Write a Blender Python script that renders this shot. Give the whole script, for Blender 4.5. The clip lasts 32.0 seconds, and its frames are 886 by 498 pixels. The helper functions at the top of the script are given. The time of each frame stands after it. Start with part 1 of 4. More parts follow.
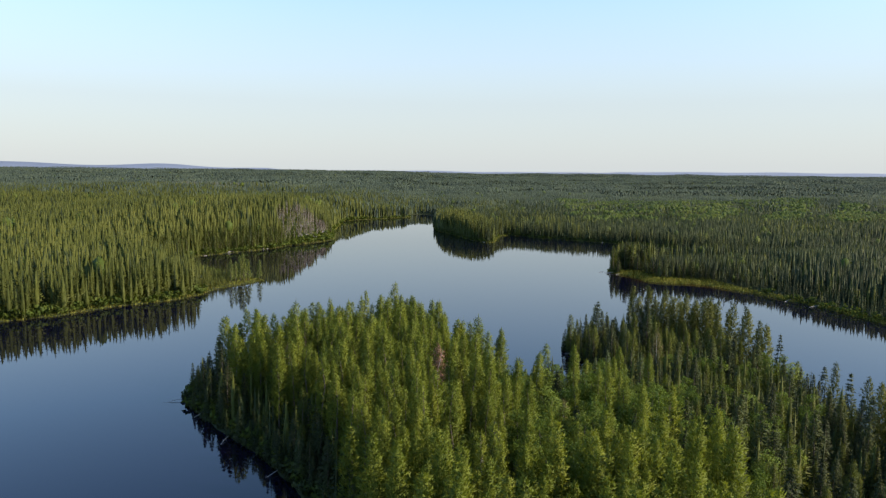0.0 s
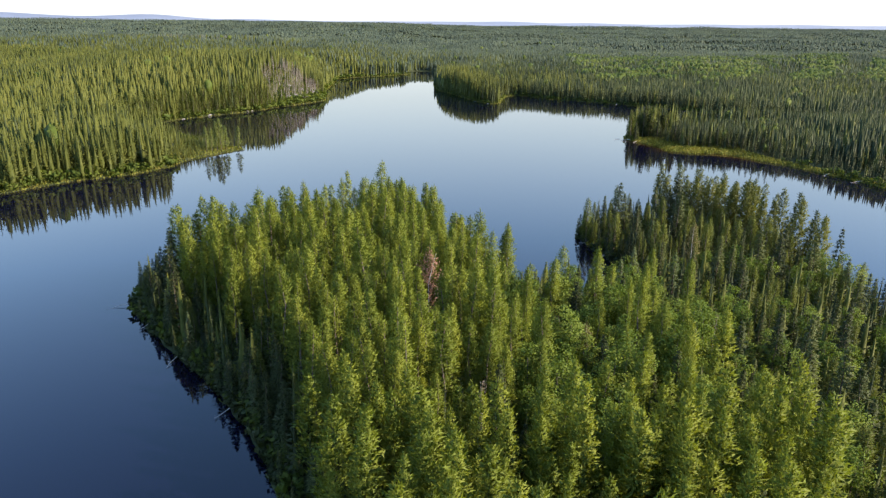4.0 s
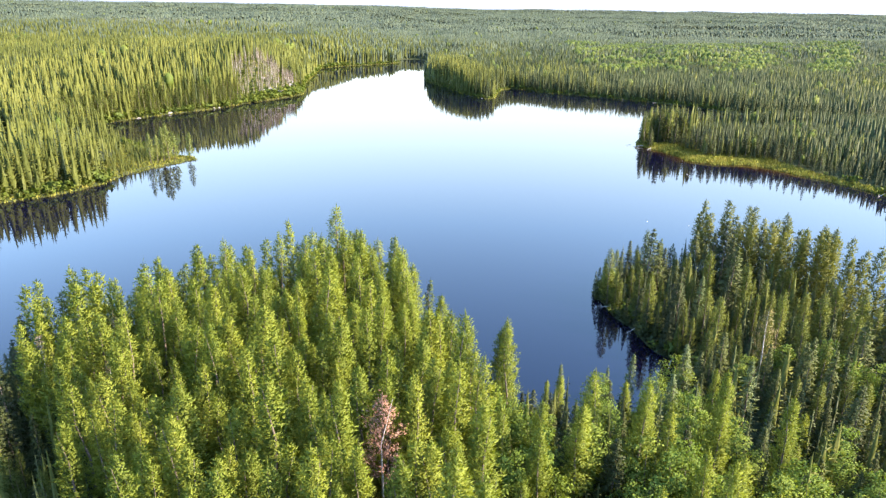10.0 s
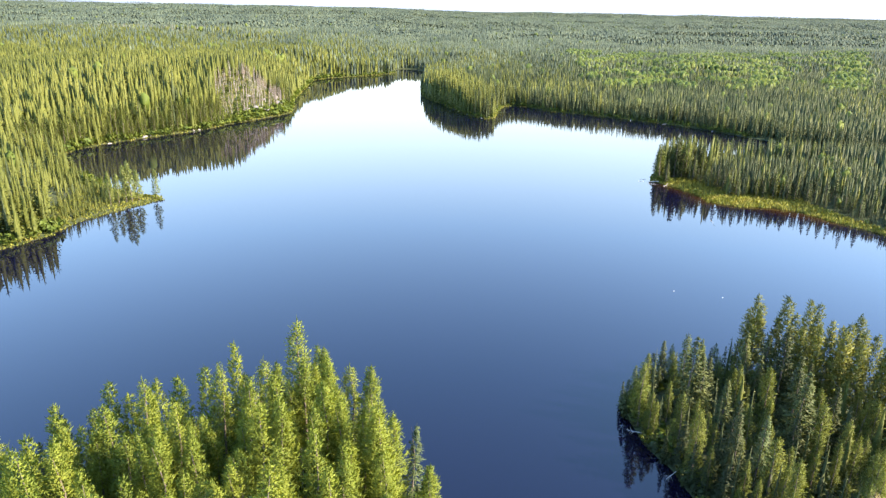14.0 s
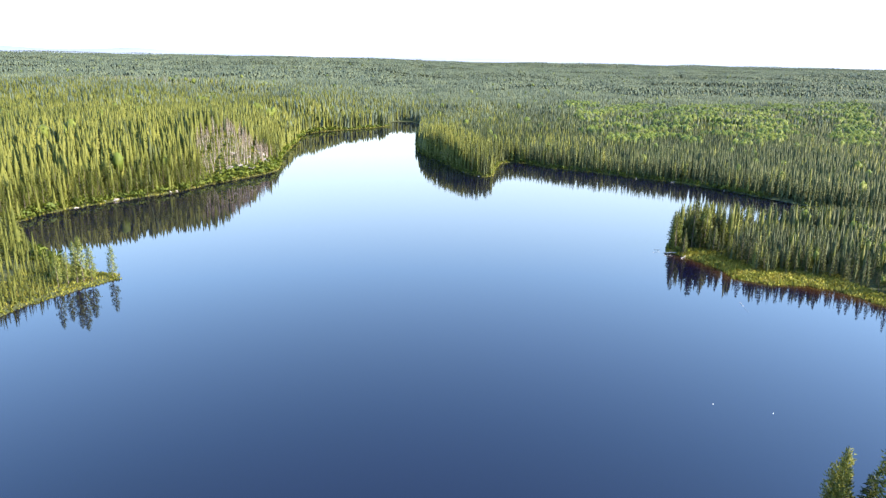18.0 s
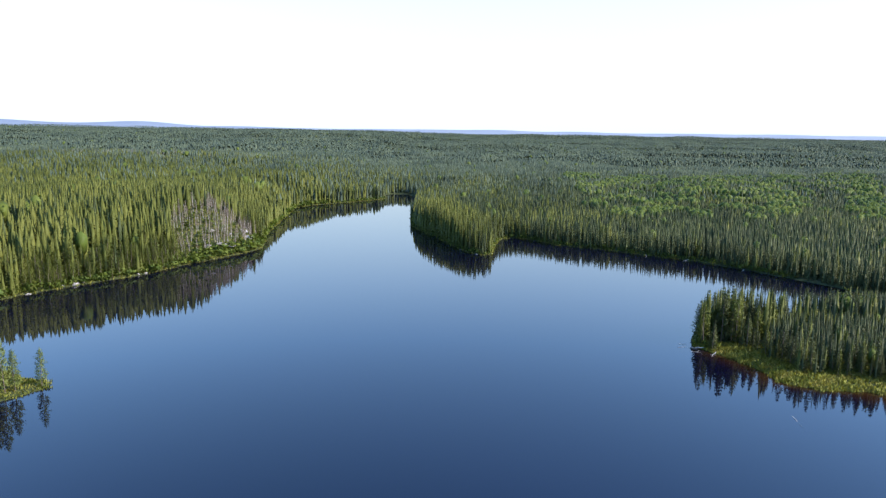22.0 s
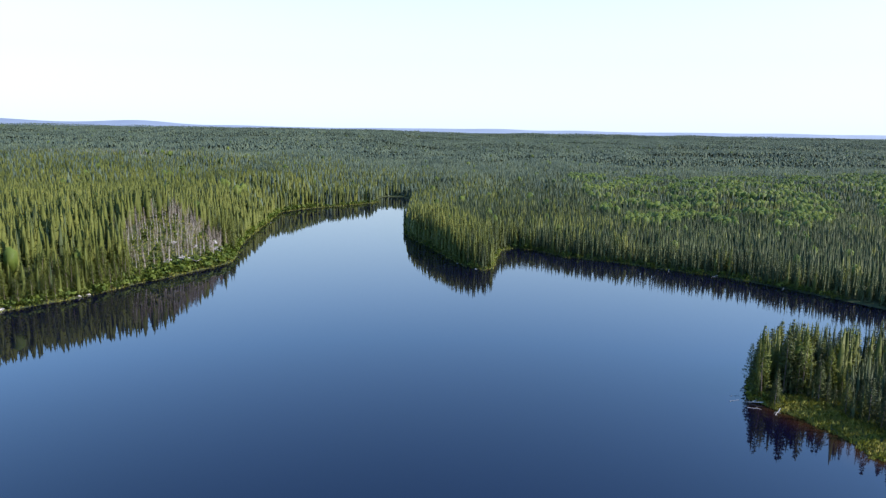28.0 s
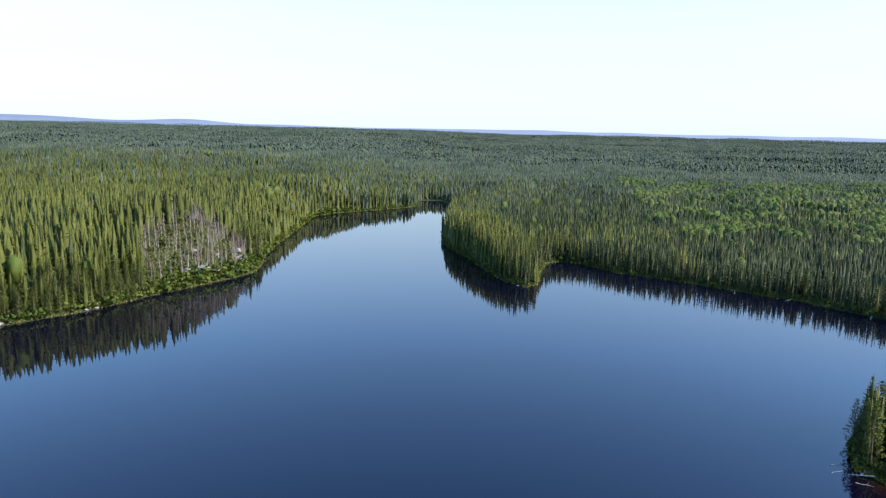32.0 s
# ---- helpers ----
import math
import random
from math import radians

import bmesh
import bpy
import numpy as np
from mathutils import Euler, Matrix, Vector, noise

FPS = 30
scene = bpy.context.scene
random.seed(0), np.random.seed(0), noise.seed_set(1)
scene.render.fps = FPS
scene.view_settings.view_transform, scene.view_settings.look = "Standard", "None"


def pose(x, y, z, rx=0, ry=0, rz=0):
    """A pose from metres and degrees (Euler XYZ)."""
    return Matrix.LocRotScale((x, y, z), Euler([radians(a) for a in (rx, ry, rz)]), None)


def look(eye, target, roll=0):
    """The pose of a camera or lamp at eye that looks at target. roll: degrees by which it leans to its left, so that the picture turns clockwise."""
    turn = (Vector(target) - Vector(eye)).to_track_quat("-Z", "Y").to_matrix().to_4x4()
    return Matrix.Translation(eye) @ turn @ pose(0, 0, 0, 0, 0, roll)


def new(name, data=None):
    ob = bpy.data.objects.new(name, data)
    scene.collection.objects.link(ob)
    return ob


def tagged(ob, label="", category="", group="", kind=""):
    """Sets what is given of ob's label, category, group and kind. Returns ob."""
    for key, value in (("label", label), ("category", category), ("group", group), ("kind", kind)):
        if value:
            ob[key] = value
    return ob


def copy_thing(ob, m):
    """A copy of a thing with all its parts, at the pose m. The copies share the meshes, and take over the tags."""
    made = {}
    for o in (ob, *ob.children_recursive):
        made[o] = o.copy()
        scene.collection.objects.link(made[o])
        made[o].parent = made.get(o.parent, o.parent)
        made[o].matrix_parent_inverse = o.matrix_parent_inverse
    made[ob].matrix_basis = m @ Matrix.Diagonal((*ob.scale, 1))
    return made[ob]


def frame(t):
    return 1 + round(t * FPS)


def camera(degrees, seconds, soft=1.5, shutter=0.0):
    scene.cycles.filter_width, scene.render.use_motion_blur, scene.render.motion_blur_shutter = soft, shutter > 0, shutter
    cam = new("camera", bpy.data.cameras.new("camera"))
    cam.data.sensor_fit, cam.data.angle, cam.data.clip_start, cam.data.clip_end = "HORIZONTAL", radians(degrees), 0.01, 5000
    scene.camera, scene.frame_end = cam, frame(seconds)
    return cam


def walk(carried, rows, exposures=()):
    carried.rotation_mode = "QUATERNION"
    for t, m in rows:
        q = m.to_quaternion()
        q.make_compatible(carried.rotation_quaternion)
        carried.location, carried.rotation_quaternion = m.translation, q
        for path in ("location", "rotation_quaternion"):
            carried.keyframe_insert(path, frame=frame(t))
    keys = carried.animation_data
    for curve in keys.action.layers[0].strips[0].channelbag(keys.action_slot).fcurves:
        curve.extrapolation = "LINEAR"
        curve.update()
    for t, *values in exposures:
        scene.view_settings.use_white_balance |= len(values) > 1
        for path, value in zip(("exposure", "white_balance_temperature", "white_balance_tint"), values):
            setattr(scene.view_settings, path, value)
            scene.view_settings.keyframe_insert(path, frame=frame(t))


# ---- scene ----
LENS = 66.51
cam = camera(LENS, 32.0, soft=1.3)

# seconds, eye x y z, heading to the left of +y, pitch, roll (degrees)
PATH = [
    (0, -0.00, -0.00, 44.99, -0.012, -6.390, 0.552),
    (0.5, 0.12, 3.17, 44.93, -0.025, -6.387, 0.466),
    (1, 0.23, 6.33, 44.88, -0.032, -6.424, 0.517),
    (1.5, 0.36, 9.50, 44.84, -0.022, -8.026, 0.539),
    (2, 0.49, 12.67, 44.85, -0.000, -10.208, 0.537),
    (2.5, 0.63, 15.83, 44.90, 0.004, -12.411, 0.579),
    (3, 0.80, 18.97, 44.96, 0.030, -14.587, 0.606),
    (3.5, 1.02, 22.09, 45.01, 0.067, -16.759, 0.603),
    (5.5, 2.49, 34.14, 44.63, 0.170, -19.730, 0.771),
    (6, 2.77, 37.24, 44.53, 0.208, -19.724, 0.672),
    (6.5, 3.03, 40.35, 44.48, 0.195, -19.700, 0.648),
    (7, 3.24, 43.48, 44.47, -0.299, -19.695, 0.561),
    (7.5, 3.43, 46.61, 44.51, -0.320, -19.691, 0.629),
    (8, 3.59, 49.77, 44.69, -0.333, -19.677, 0.664),
    (8.5, 3.71, 52.96, 45.06, -0.369, -19.657, 0.740),
    (9, 3.83, 56.16, 45.57, -0.386, -19.634, 0.845),
    (9.5, 3.91, 59.36, 46.17, -0.385, -19.610, 0.818),
    (10, 3.97, 62.56, 46.80, -0.406, -19.595, 0.855),
    (10.5, 4.00, 65.78, 47.47, -0.433, -19.581, 0.886),
    (11, 4.00, 69.05, 48.24, -0.462, -19.568, 0.855),
    (11.5, 4.05, 72.34, 49.06, -0.502, -19.569, 0.956),
    (12, 4.14, 75.61, 49.92, -0.520, -19.538, 0.991),
    (12.5, 4.26, 78.86, 50.80, -0.525, -19.535, 0.981),
    (13, 4.41, 82.08, 51.67, -0.547, -19.511, 1.007),
    (13.5, 4.56, 85.25, 52.47, -0.582, -19.487, 1.181),
    (14, 4.71, 88.35, 53.16, -0.595, -19.507, 1.149),
    (14.5, 4.84, 91.38, 53.74, -0.600, -19.504, 1.167),
    (16.5, 4.99, 103.15, 55.01, -0.731, -19.493, 1.043),
    (17, 5.20, 106.21, 55.11, -0.727, -18.898, 1.035),
    (17.5, 5.44, 109.31, 55.18, -0.735, -17.683, 1.010),
    (18, 5.69, 112.46, 55.25, -0.762, -15.646, 1.087),
    (18.5, 5.94, 115.64, 55.29, -0.761, -13.455, 1.021),
    (19, 6.16, 118.85, 55.30, -0.776, -11.198, 0.955),
    (19.5, 6.37, 122.09, 55.31, -0.810, -9.642, 0.962),
    (20, 6.56, 125.36, 55.31, -0.776, -9.673, 0.997),
    (20.5, 6.77, 128.66, 55.30, -0.783, -9.742, 0.984),
    (21, 6.98, 131.96, 55.28, -0.773, -9.776, 0.949),
    (21.5, 7.21, 135.26, 55.25, -0.761, -9.790, 0.990),
    (22, 7.45, 138.56, 55.21, -0.757, -9.828, 0.906),
    (22.5, 7.68, 141.83, 55.15, -0.743, -9.831, 0.896),
    (23, 7.92, 145.06, 55.09, -0.738, -9.826, 0.852),
    (23.5, 8.14, 148.26, 55.04, -0.733, -9.845, 0.961),
    (24, 8.36, 151.44, 55.02, -0.727, -9.848, 0.952),
    (24.5, 8.57, 154.62, 55.01, -0.741, -9.858, 1.007),
    (25, 8.78, 157.79, 55.01, -0.736, -9.868, 0.972),
    (25.5, 8.99, 160.96, 55.00, -0.754, -9.911, 0.925),
    (27.5, 9.89, 173.56, 54.75, -0.748, -9.914, 0.953),
    (28, 10.03, 176.54, 54.73, -0.761, -9.902, 0.899),
    (28.5, 10.14, 179.50, 54.71, -0.792, -9.901, 1.051),
    (29, 10.25, 182.47, 54.71, -0.819, -9.890, 1.115),
    (29.5, 10.36, 185.44, 54.74, -0.824, -9.889, 1.205),
    (30, 10.48, 188.42, 54.79, -0.227, -9.886, 1.182),
    (30.5, 10.62, 191.39, 54.87, 0.707, -9.881, 1.288),
    (31, 10.78, 194.37, 55.00, 1.456, -9.893, 1.271),
    (31.5, 10.96, 197.36, 55.15, 2.072, -9.895, 1.341),
    (32, 11.14, 200.34, 55.34, 2.820, -9.911, 1.335),
]


def flown(x, y, z, yaw, pitch, roll):
    a, b = radians(yaw), radians(pitch)
    ahead = Vector((-math.sin(a) * math.cos(b), math.cos(a) * math.cos(b), math.sin(b)))
    eye = Vector((x, y, z))
    return look(eye, eye + 100 * ahead, roll)


EXPOSURES = [(0, 1.18, 7150, 15), (2, 1.25, 7150, 15), (3.5, 1.72, 7250, 16), (6, 2.53, 7450, 17), (9, 2.98, 7450, 17), (16.5, 2.98, 7400, 17), (18.5, 2.74, 7100, 16),
             (20, 2.34, 6750, 16), (21.5, 1.96, 6400, 15), (23, 1.72, 6200, 15), (32, 1.72, 6200, 15)]
walk(cam, [(row[0], flown(*row[1:])) for row in PATH], EXPOSURES)

# ---- sky and sun ----
SUN_AZIMUTH, SUN_ELEVATION = 104.0, 32.0          # clockwise from +y
world = bpy.data.worlds.new("sky")
scene.world = world
world.use_nodes = True
wn = world.node_tree.nodes
sky = wn.new("ShaderNodeTexSky")
sky.sky_type = "NISHITA"
sky.sun_disc = False
sky.sun_elevation, sky.sun_rotation = radians(SUN_ELEVATION), radians(SUN_AZIMUTH)
sky.altitude, sky.air_density, sky.dust_density, sky.ozone_density = 350, 1.3, 0.6, 5.0
wn["Background"].inputs["Strength"].default_value = 0.15
# thin pale haze over the blue, thickest towards the horizon
height = wn.new("ShaderNodeSeparateXYZ")
world.node_tree.links.new(wn.new("ShaderNodeTexCoord").outputs["Generated"], height.inputs["Vector"])
veil = wn.new("ShaderNodeValToRGB")
for _ in range(3):
    veil.color_ramp.elements.new(0.5)
for e, (p, k) in zip(veil.color_ramp.elements, ((0.0, 0.95), (0.10, 0.85), (0.19, 0.58), (0.30, 0.15), (0.5, 0.0))):
    e.position, e.color = p, (k, k, k, 1)
world.node_tree.links.new(height.outputs["Z"], veil.inputs["Fac"])
hazed = wn.new("ShaderNodeMix")
hazed.data_type = "RGBA"
hazed.inputs["B"].default_value = (1.70, 2.03, 2.26, 1)
world.node_tree.links.new(veil.outputs["Color"], hazed.inputs["Factor"])
clear = wn.new("ShaderNodeHueSaturation")
clear.inputs["Saturation"].default_value = 1.12
world.node_tree.links.new(sky.outputs["Color"], clear.inputs["Color"])
world.node_tree.links.new(clear.outputs["Color"], hazed.inputs["A"])
world.node_tree.links.new(hazed.outputs["Result"], wn["Background"].inputs["Color"])

sun = new("sun", bpy.data.lights.new("sun", "SUN"))
sun.data.energy, sun.data.angle, sun.data.color = 3.1, radians(0.6), (1.0, 0.92, 0.76)
az, el = radians(SUN_AZIMUTH), radians(SUN_ELEVATION)
toward = Vector((math.sin(az) * math.cos(el), math.cos(az) * math.cos(el), math.sin(el)))
sun.matrix_world = look(toward * 300, (0, 0, 0))


# ---- materials ----
def material(name, rough=0.7):
    m = bpy.data.materials.new(name)
    m.use_nodes = True
    b = m.node_tree.nodes["Principled BSDF"]
    b.inputs["Roughness"].default_value = rough
    return m, m.node_tree.nodes, m.node_tree.links, b


def ramp(nodes, links, source, stops):
    r = nodes.new("ShaderNodeValToRGB")
    while len(r.color_ramp.elements) < len(stops):
        r.color_ramp.elements.new(0.5)
    for e, (p, c) in zip(r.color_ramp.elements, stops):
        e.position, e.color = p, (*c, 1)
    links.new(source, r.inputs["Fac"])
    return r.outputs["Color"]


def noise_of(nodes, links, scale, detail=4.0, space="Object"):
    co = nodes.new("ShaderNodeTexCoord")
    n = nodes.new("ShaderNodeTexNoise")
    n.inputs["Scale"].default_value, n.inputs["Detail"].default_value = scale, detail
    links.new(co.outputs[space], n.inputs["Vector"])
    return n.outputs["Fac"]


def mixed(nodes, links, a, b, fac, mode="MIX"):
    m = nodes.new("ShaderNodeMix")
    m.data_type, m.blend_type = "RGBA", mode
    for sock, value in ((m.inputs["Factor"], fac), (m.inputs["A"], a), (m.inputs["B"], b)):
        if isinstance(value, bpy.types.NodeSocket):
            links.new(value, sock)
        elif isinstance(value, tuple):
            sock.default_value = (*value, 1)
        else:
            sock.default_value = value
    return m.outputs["Result"]


def foliage(name, dark, mid, light, lit=0.34, grain=1.3, single=True):
    """Needles or leaves: colour differs from tree to tree and from tuft to tuft; some light passes through."""
    m, nodes, links, b = material(name, 0.55)
    if single:
        own = nodes.new("ShaderNodeObjectInfo").outputs["Random"]
    else:
        att = nodes.new("ShaderNodeAttribute")
        att.attribute_name = "tint"
        own = att.outputs["Fac"]
    tree = ramp(nodes, links, own, [(0.0, dark), (0.5, mid), (1.0, light)])
    tuft = noise_of(nodes, links, grain, 3.0)
    shade = ramp(nodes, links, tuft, [(0.3, (0.82, 0.84, 0.80)), (0.7, (1.14, 1.12, 1.05))])
    colour = mixed(nodes, links, tree, shade, 1.0, "MULTIPLY")
    links.new(colour, b.inputs["Base Color"])
    b.inputs["Specular IOR Level"].default_value = 0.12
    through_leaf = nodes.new("ShaderNodeBsdfTranslucent")
    links.new(mixed(nodes, links, colour, (1.0, 1.0, 0.55), 1.0, "MULTIPLY"), through_leaf.inputs["Color"])
    mix = nodes.new("ShaderNodeMixShader")
    mix.inputs["Fac"].default_value = lit
    links.new(b.outputs["BSDF"], mix.inputs[1])
    links.new(through_leaf.outputs["BSDF"], mix.inputs[2])
    links.new(mix.outputs["Shader"], nodes["Material Output"].inputs["Surface"])
    return m


def plain(name, lo, hi, scale, rough=0.8, bump=0.0, detail=6.0):
    m, nodes, links, b = material(name, rough)
    n = noise_of(nodes, links, scale, detail)
    links.new(ramp(nodes, links, n, [(0.3, lo), (0.7, hi)]), b.inputs["Base Color"])
    if bump:
        k = nodes.new("ShaderNodeBump")
        k.inputs["Strength"].default_value, k.inputs["Distance"].default_value = 0.8, bump
        links.new(n, k.inputs["Height"])
        links.new(k.outputs["Normal"], b.inputs["Normal"])
    return m


PINE = ((0.112, 0.144, 0.025), (0.143, 0.178, 0.029), (0.176, 0.205, 0.035))
SPRUCE = ((0.031, 0.041, 0.015), (0.048, 0.062, 0.020), (0.073, 0.088, 0.027))
ASPEN = ((0.085, 0.130, 0.022), (0.118, 0.168, 0.028), (0.155, 0.195, 0.035))
pine_leaf, spruce_leaf, aspen_leaf = foliage("pine_needles", *PINE, lit=0.42), foliage("spruce_needles", *SPRUCE, lit=0.24), foliage("aspen_leaves", *ASPEN, lit=0.38)
pine_mass, spruce_mass, aspen_mass = (foliage("pine_forest", (0.068, 0.080, 0.019), (0.093, 0.105, 0.024), (0.119, 0.128, 0.031), grain=1.0, single=False), foliage("spruce_forest", (0.028, 0.038, 0.016), (0.042, 0.055, 0.022), (0.062, 0.076, 0.028), lit=0.2, grain=1.0, single=False),
                                      foliage("aspen_forest", (0.058, 0.086, 0.018), (0.082, 0.112, 0.022), (0.106, 0.132, 0.027), grain=0.5, single=False))
stand_leaf = foliage("pine_stand_needles", *PINE, lit=0.42, single=False)
# distant trees: air haze painted in as a paler, bluer needle colour
haze_tinted_mass = foliage("far_forest_haze_tint", (0.058, 0.080, 0.060), (0.084, 0.111, 0.080), (0.118, 0.146, 0.095), grain=0.05, single=False)
shore_leaf = foliage("shore_pine_needles", (0.070, 0.088, 0.020), (0.092, 0.112, 0.024), (0.117, 0.135, 0.030), lit=0.34)
larch_leaf = foliage("larch_needles", (0.12, 0.15, 0.045), (0.15, 0.18, 0.055), (0.17, 0.20, 0.065), lit=0.45)
red_leaf = foliage("dead_red_needles", (0.27, 0.15, 0.12), (0.29, 0.165, 0.135), (0.31, 0.18, 0.15), lit=0.15)
grey_twig = foliage("bare_grey_twigs", (0.13, 0.098, 0.076), (0.165, 0.128, 0.100), (0.20, 0.16, 0.13), lit=0.1)
tan_leaf = foliage("browning_needles", (0.15, 0.125, 0.06), (0.17, 0.14, 0.07), (0.19, 0.155, 0.085), lit=0.2)
silver_leaf = foliage("silvery_spruce_needles", (0.072, 0.098, 0.042), (0.088, 0.116, 0.050), (0.105, 0.132, 0.060))
grey_mass = foliage("dead_forest", (0.10, 0.10, 0.08), (0.14, 0.135, 0.115), (0.20, 0.18, 0.16), lit=0.1, grain=0.5, single=False)
grass_leaf = foliage("sedge_grass", (0.135, 0.152, 0.028), (0.175, 0.182, 0.034), (0.22, 0.20, 0.045), lit=0.35, grain=0.25, single=False)
bark = plain("grey_brown_bark", (0.055, 0.042, 0.032), (0.14, 0.11, 0.085), 9.0, 0.9, 0.02)
dead_wood = plain("weathered_grey_wood", (0.20, 0.18, 0.16), (0.42, 0.39, 0.36), 7.0, 0.85, 0.01)
granite = plain("pale_granite", (0.11, 0.10, 0.09), (0.30, 0.28, 0.26), 1.1, 0.85, 0.06)
white_plastic = plain("white_float_shell", (0.72, 0.72, 0.70), (0.82, 0.82, 0.80), 6.0, 0.4)

# forest floor, mossy, with bare earth where the noise leaves it
floor_mat, nodes, links, b = material("forest_floor", 0.95)
b.inputs["Specular IOR Level"].default_value = 0.1
coarse, fine = noise_of(nodes, links, 0.05, 5.0), noise_of(nodes, links, 0.9, 6.0)
moss = ramp(nodes, links, coarse, [(0.35, (0.022, 0.030, 0.012)), (0.65, (0.036, 0.050, 0.018))])
earth = ramp(nodes, links, fine, [(0.35, (0.034, 0.030, 0.018)), (0.65, (0.055, 0.064, 0.026))])
links.new(mixed(nodes, links, moss, earth, 0.45), b.inputs["Base Color"])
k = nodes.new("ShaderNodeBump")
k.inputs["Strength"].default_value, k.inputs["Distance"].default_value = 1.0, 0.4
links.new(fine, k.inputs["Height"])
links.new(k.outputs["Normal"], b.inputs["Normal"])

# still, peat-dark lake water
water_mat, nodes, links, b = material("lake_water", 0.02)
b.inputs["IOR"].default_value = 1.39
peat = noise_of(nodes, links, 0.012, 3.0)
deep = ramp(nodes, links, peat, [(0.3, (0.0012, 0.0012, 0.0058)), (0.7, (0.0016, 0.0015, 0.0078))])
shallow = nodes.new("ShaderNodeAttribute")
shallow.attribute_name = "tint"
links.new(mixed(nodes, links, deep, (0.016, 0.0065, 0.003), shallow.outputs["Fac"]), b.inputs["Base Color"])
ruffled = nodes.new("ShaderNodeMath")
ruffled.operation, ruffled.inputs[1].default_value, ruffled.inputs[2].default_value = "MULTIPLY_ADD", 0.05, 0.02
links.new(shallow.outputs["Fac"], ruffled.inputs[0])
links.new(ruffled.outputs["Value"], b.inputs["Roughness"])
k = nodes.new("ShaderNodeBump")
k.inputs["Strength"].default_value, k.inputs["Distance"].default_value = 0.35, 0.004
links.new(noise_of(nodes, links, 1.1, 3.0), k.inputs["Height"])
links.new(k.outputs["Normal"], b.inputs["Normal"])

# ridge haze is put into this pale blue base colour
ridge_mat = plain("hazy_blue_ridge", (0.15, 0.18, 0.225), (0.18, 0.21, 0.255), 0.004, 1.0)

# ---- plan of the shores ----
WEST = [(-330, 120), (-255, 166), (-190, 178), (-150, 187), (-131, 196), (-119, 205), (-109, 220), (-95, 231), (-89, 242), (-86.5, 256), (-81, 267), (-74.5, 276.5),
        (-76, 280), (-83, 282), (-94, 288), (-112, 303), (-128, 317), (-135, 328), (-133, 345), (-128, 357), (-117, 373), (-104, 389), (-92, 415), (-79, 438), (-74, 452)]
NORTH = [(-75.5, 466), (-81, 487), (-84.5, 520), (-88, 570), (-92, 622), (-84, 640), (-77, 648), (-56, 667), (-38, 688), (-34, 697), (-36, 730), (-30, 742), (-16, 738),
         (-9, 715), (-8, 640), (-8, 570), (-4.5, 528), (10, 487), (22, 450), (30, 441), (34, 446), (37, 465), (41, 486)]
EAST = [(48, 495), (56, 490), (70, 472), (90, 460.5), (107, 445), (124, 434), (138, 415), (150, 397), (158, 384), (172, 360), (184, 350), (172, 338), (140, 339),
        (110, 337), (92, 330), (81, 321), (77, 311), (80, 306), (83.5, 300), (86.5, 291), (87, 284.5), (94, 280), (103, 279.5), (110, 276), (114.5, 266), (119, 260),
        (124, 249), (131, 230), (137, 204), (143, 178), (150, 140), (157, 90), (168, 20), (180, -60), (190, -260), (-340, -260)]
NEAR = [(6, -260), (4, -40), (1, 20), (-5, 62), (-19, 89), (-28, 102), (-37, 111.5), (-46, 122), (-52, 131), (-52, 141), (-47, 149), (-38, 155), (-30, 160), (-20, 165),
        (-11, 166), (-3, 160), (3, 149), (7, 138), (12, 132.5), (19, 131.5), (27, 132), (33, 136), (37, 141), (38, 146), (35.5, 151), (34, 158), (32, 165), (31, 172),
        (36, 178), (50, 181.5), (61, 181), (67, 173), (71, 152), (72.5, 128), (73, 105), (74, 85), (78, 40), (82, -20), (88, -260)]
LAKE = WEST + NORTH + EAST


def inside(px, py, ring):
    hit = np.zeros(px.shape, bool)
    for (x0, y0), (x1, y1) in zip(ring, ring[1:] + ring[:1]):
        if y0 != y1:
            hit ^= ((y0 > py) != (y1 > py)) & (px < (x1 - x0) * (py - y0) / (y1 - y0) + x0)
    return hit


def away(px, py, ring):
    best = np.full(px.shape, 1e12)
    for (x0, y0), (x1, y1) in zip(ring, ring[1:] + ring[:1]):
        dx, dy = x1 - x0, y1 - y0
        u = np.clip(((px - x0) * dx + (py - y0) * dy) / (dx * dx + dy * dy), 0, 1)
        best = np.minimum(best, (px - x0 - u * dx) ** 2 + (py - y0 - u * dy) ** 2)
    return np.sqrt(best)


def waves(px, py, seed, scale):
    """Soft random swell from a few crossed sines, about -1 to 1."""
    rng = np.random.default_rng(seed)
    out = np.zeros(np.shape(px))
    for _ in range(6):
        a, ph, k = rng.uniform(0, 6.283), rng.uniform(0, 6.283), rng.uniform(0.6, 1.9) * 6.283 / scale
        out = out + np.sin(k * (px * math.cos(a) + py * math.sin(a)) + ph)
    return out / 3.2


def ashore(px, py):
    """Metres inland of the waterline; negative over the lake."""
    px, py = np.asarray(px, float), np.asarray(py, float)
    water = inside(px, py, LAKE) & ~inside(px, py, NEAR)
    d = np.minimum(away(px, py, LAKE), away(px, py, NEAR))
    return np.where(water, -d, d) + 0.45 * waves(px, py, 3, 9.0)


def bump(px, py, x, y, wide, deep, high):
    return high * np.exp(-(((px - x) / wide) ** 2 + ((py - y) / deep) ** 2))


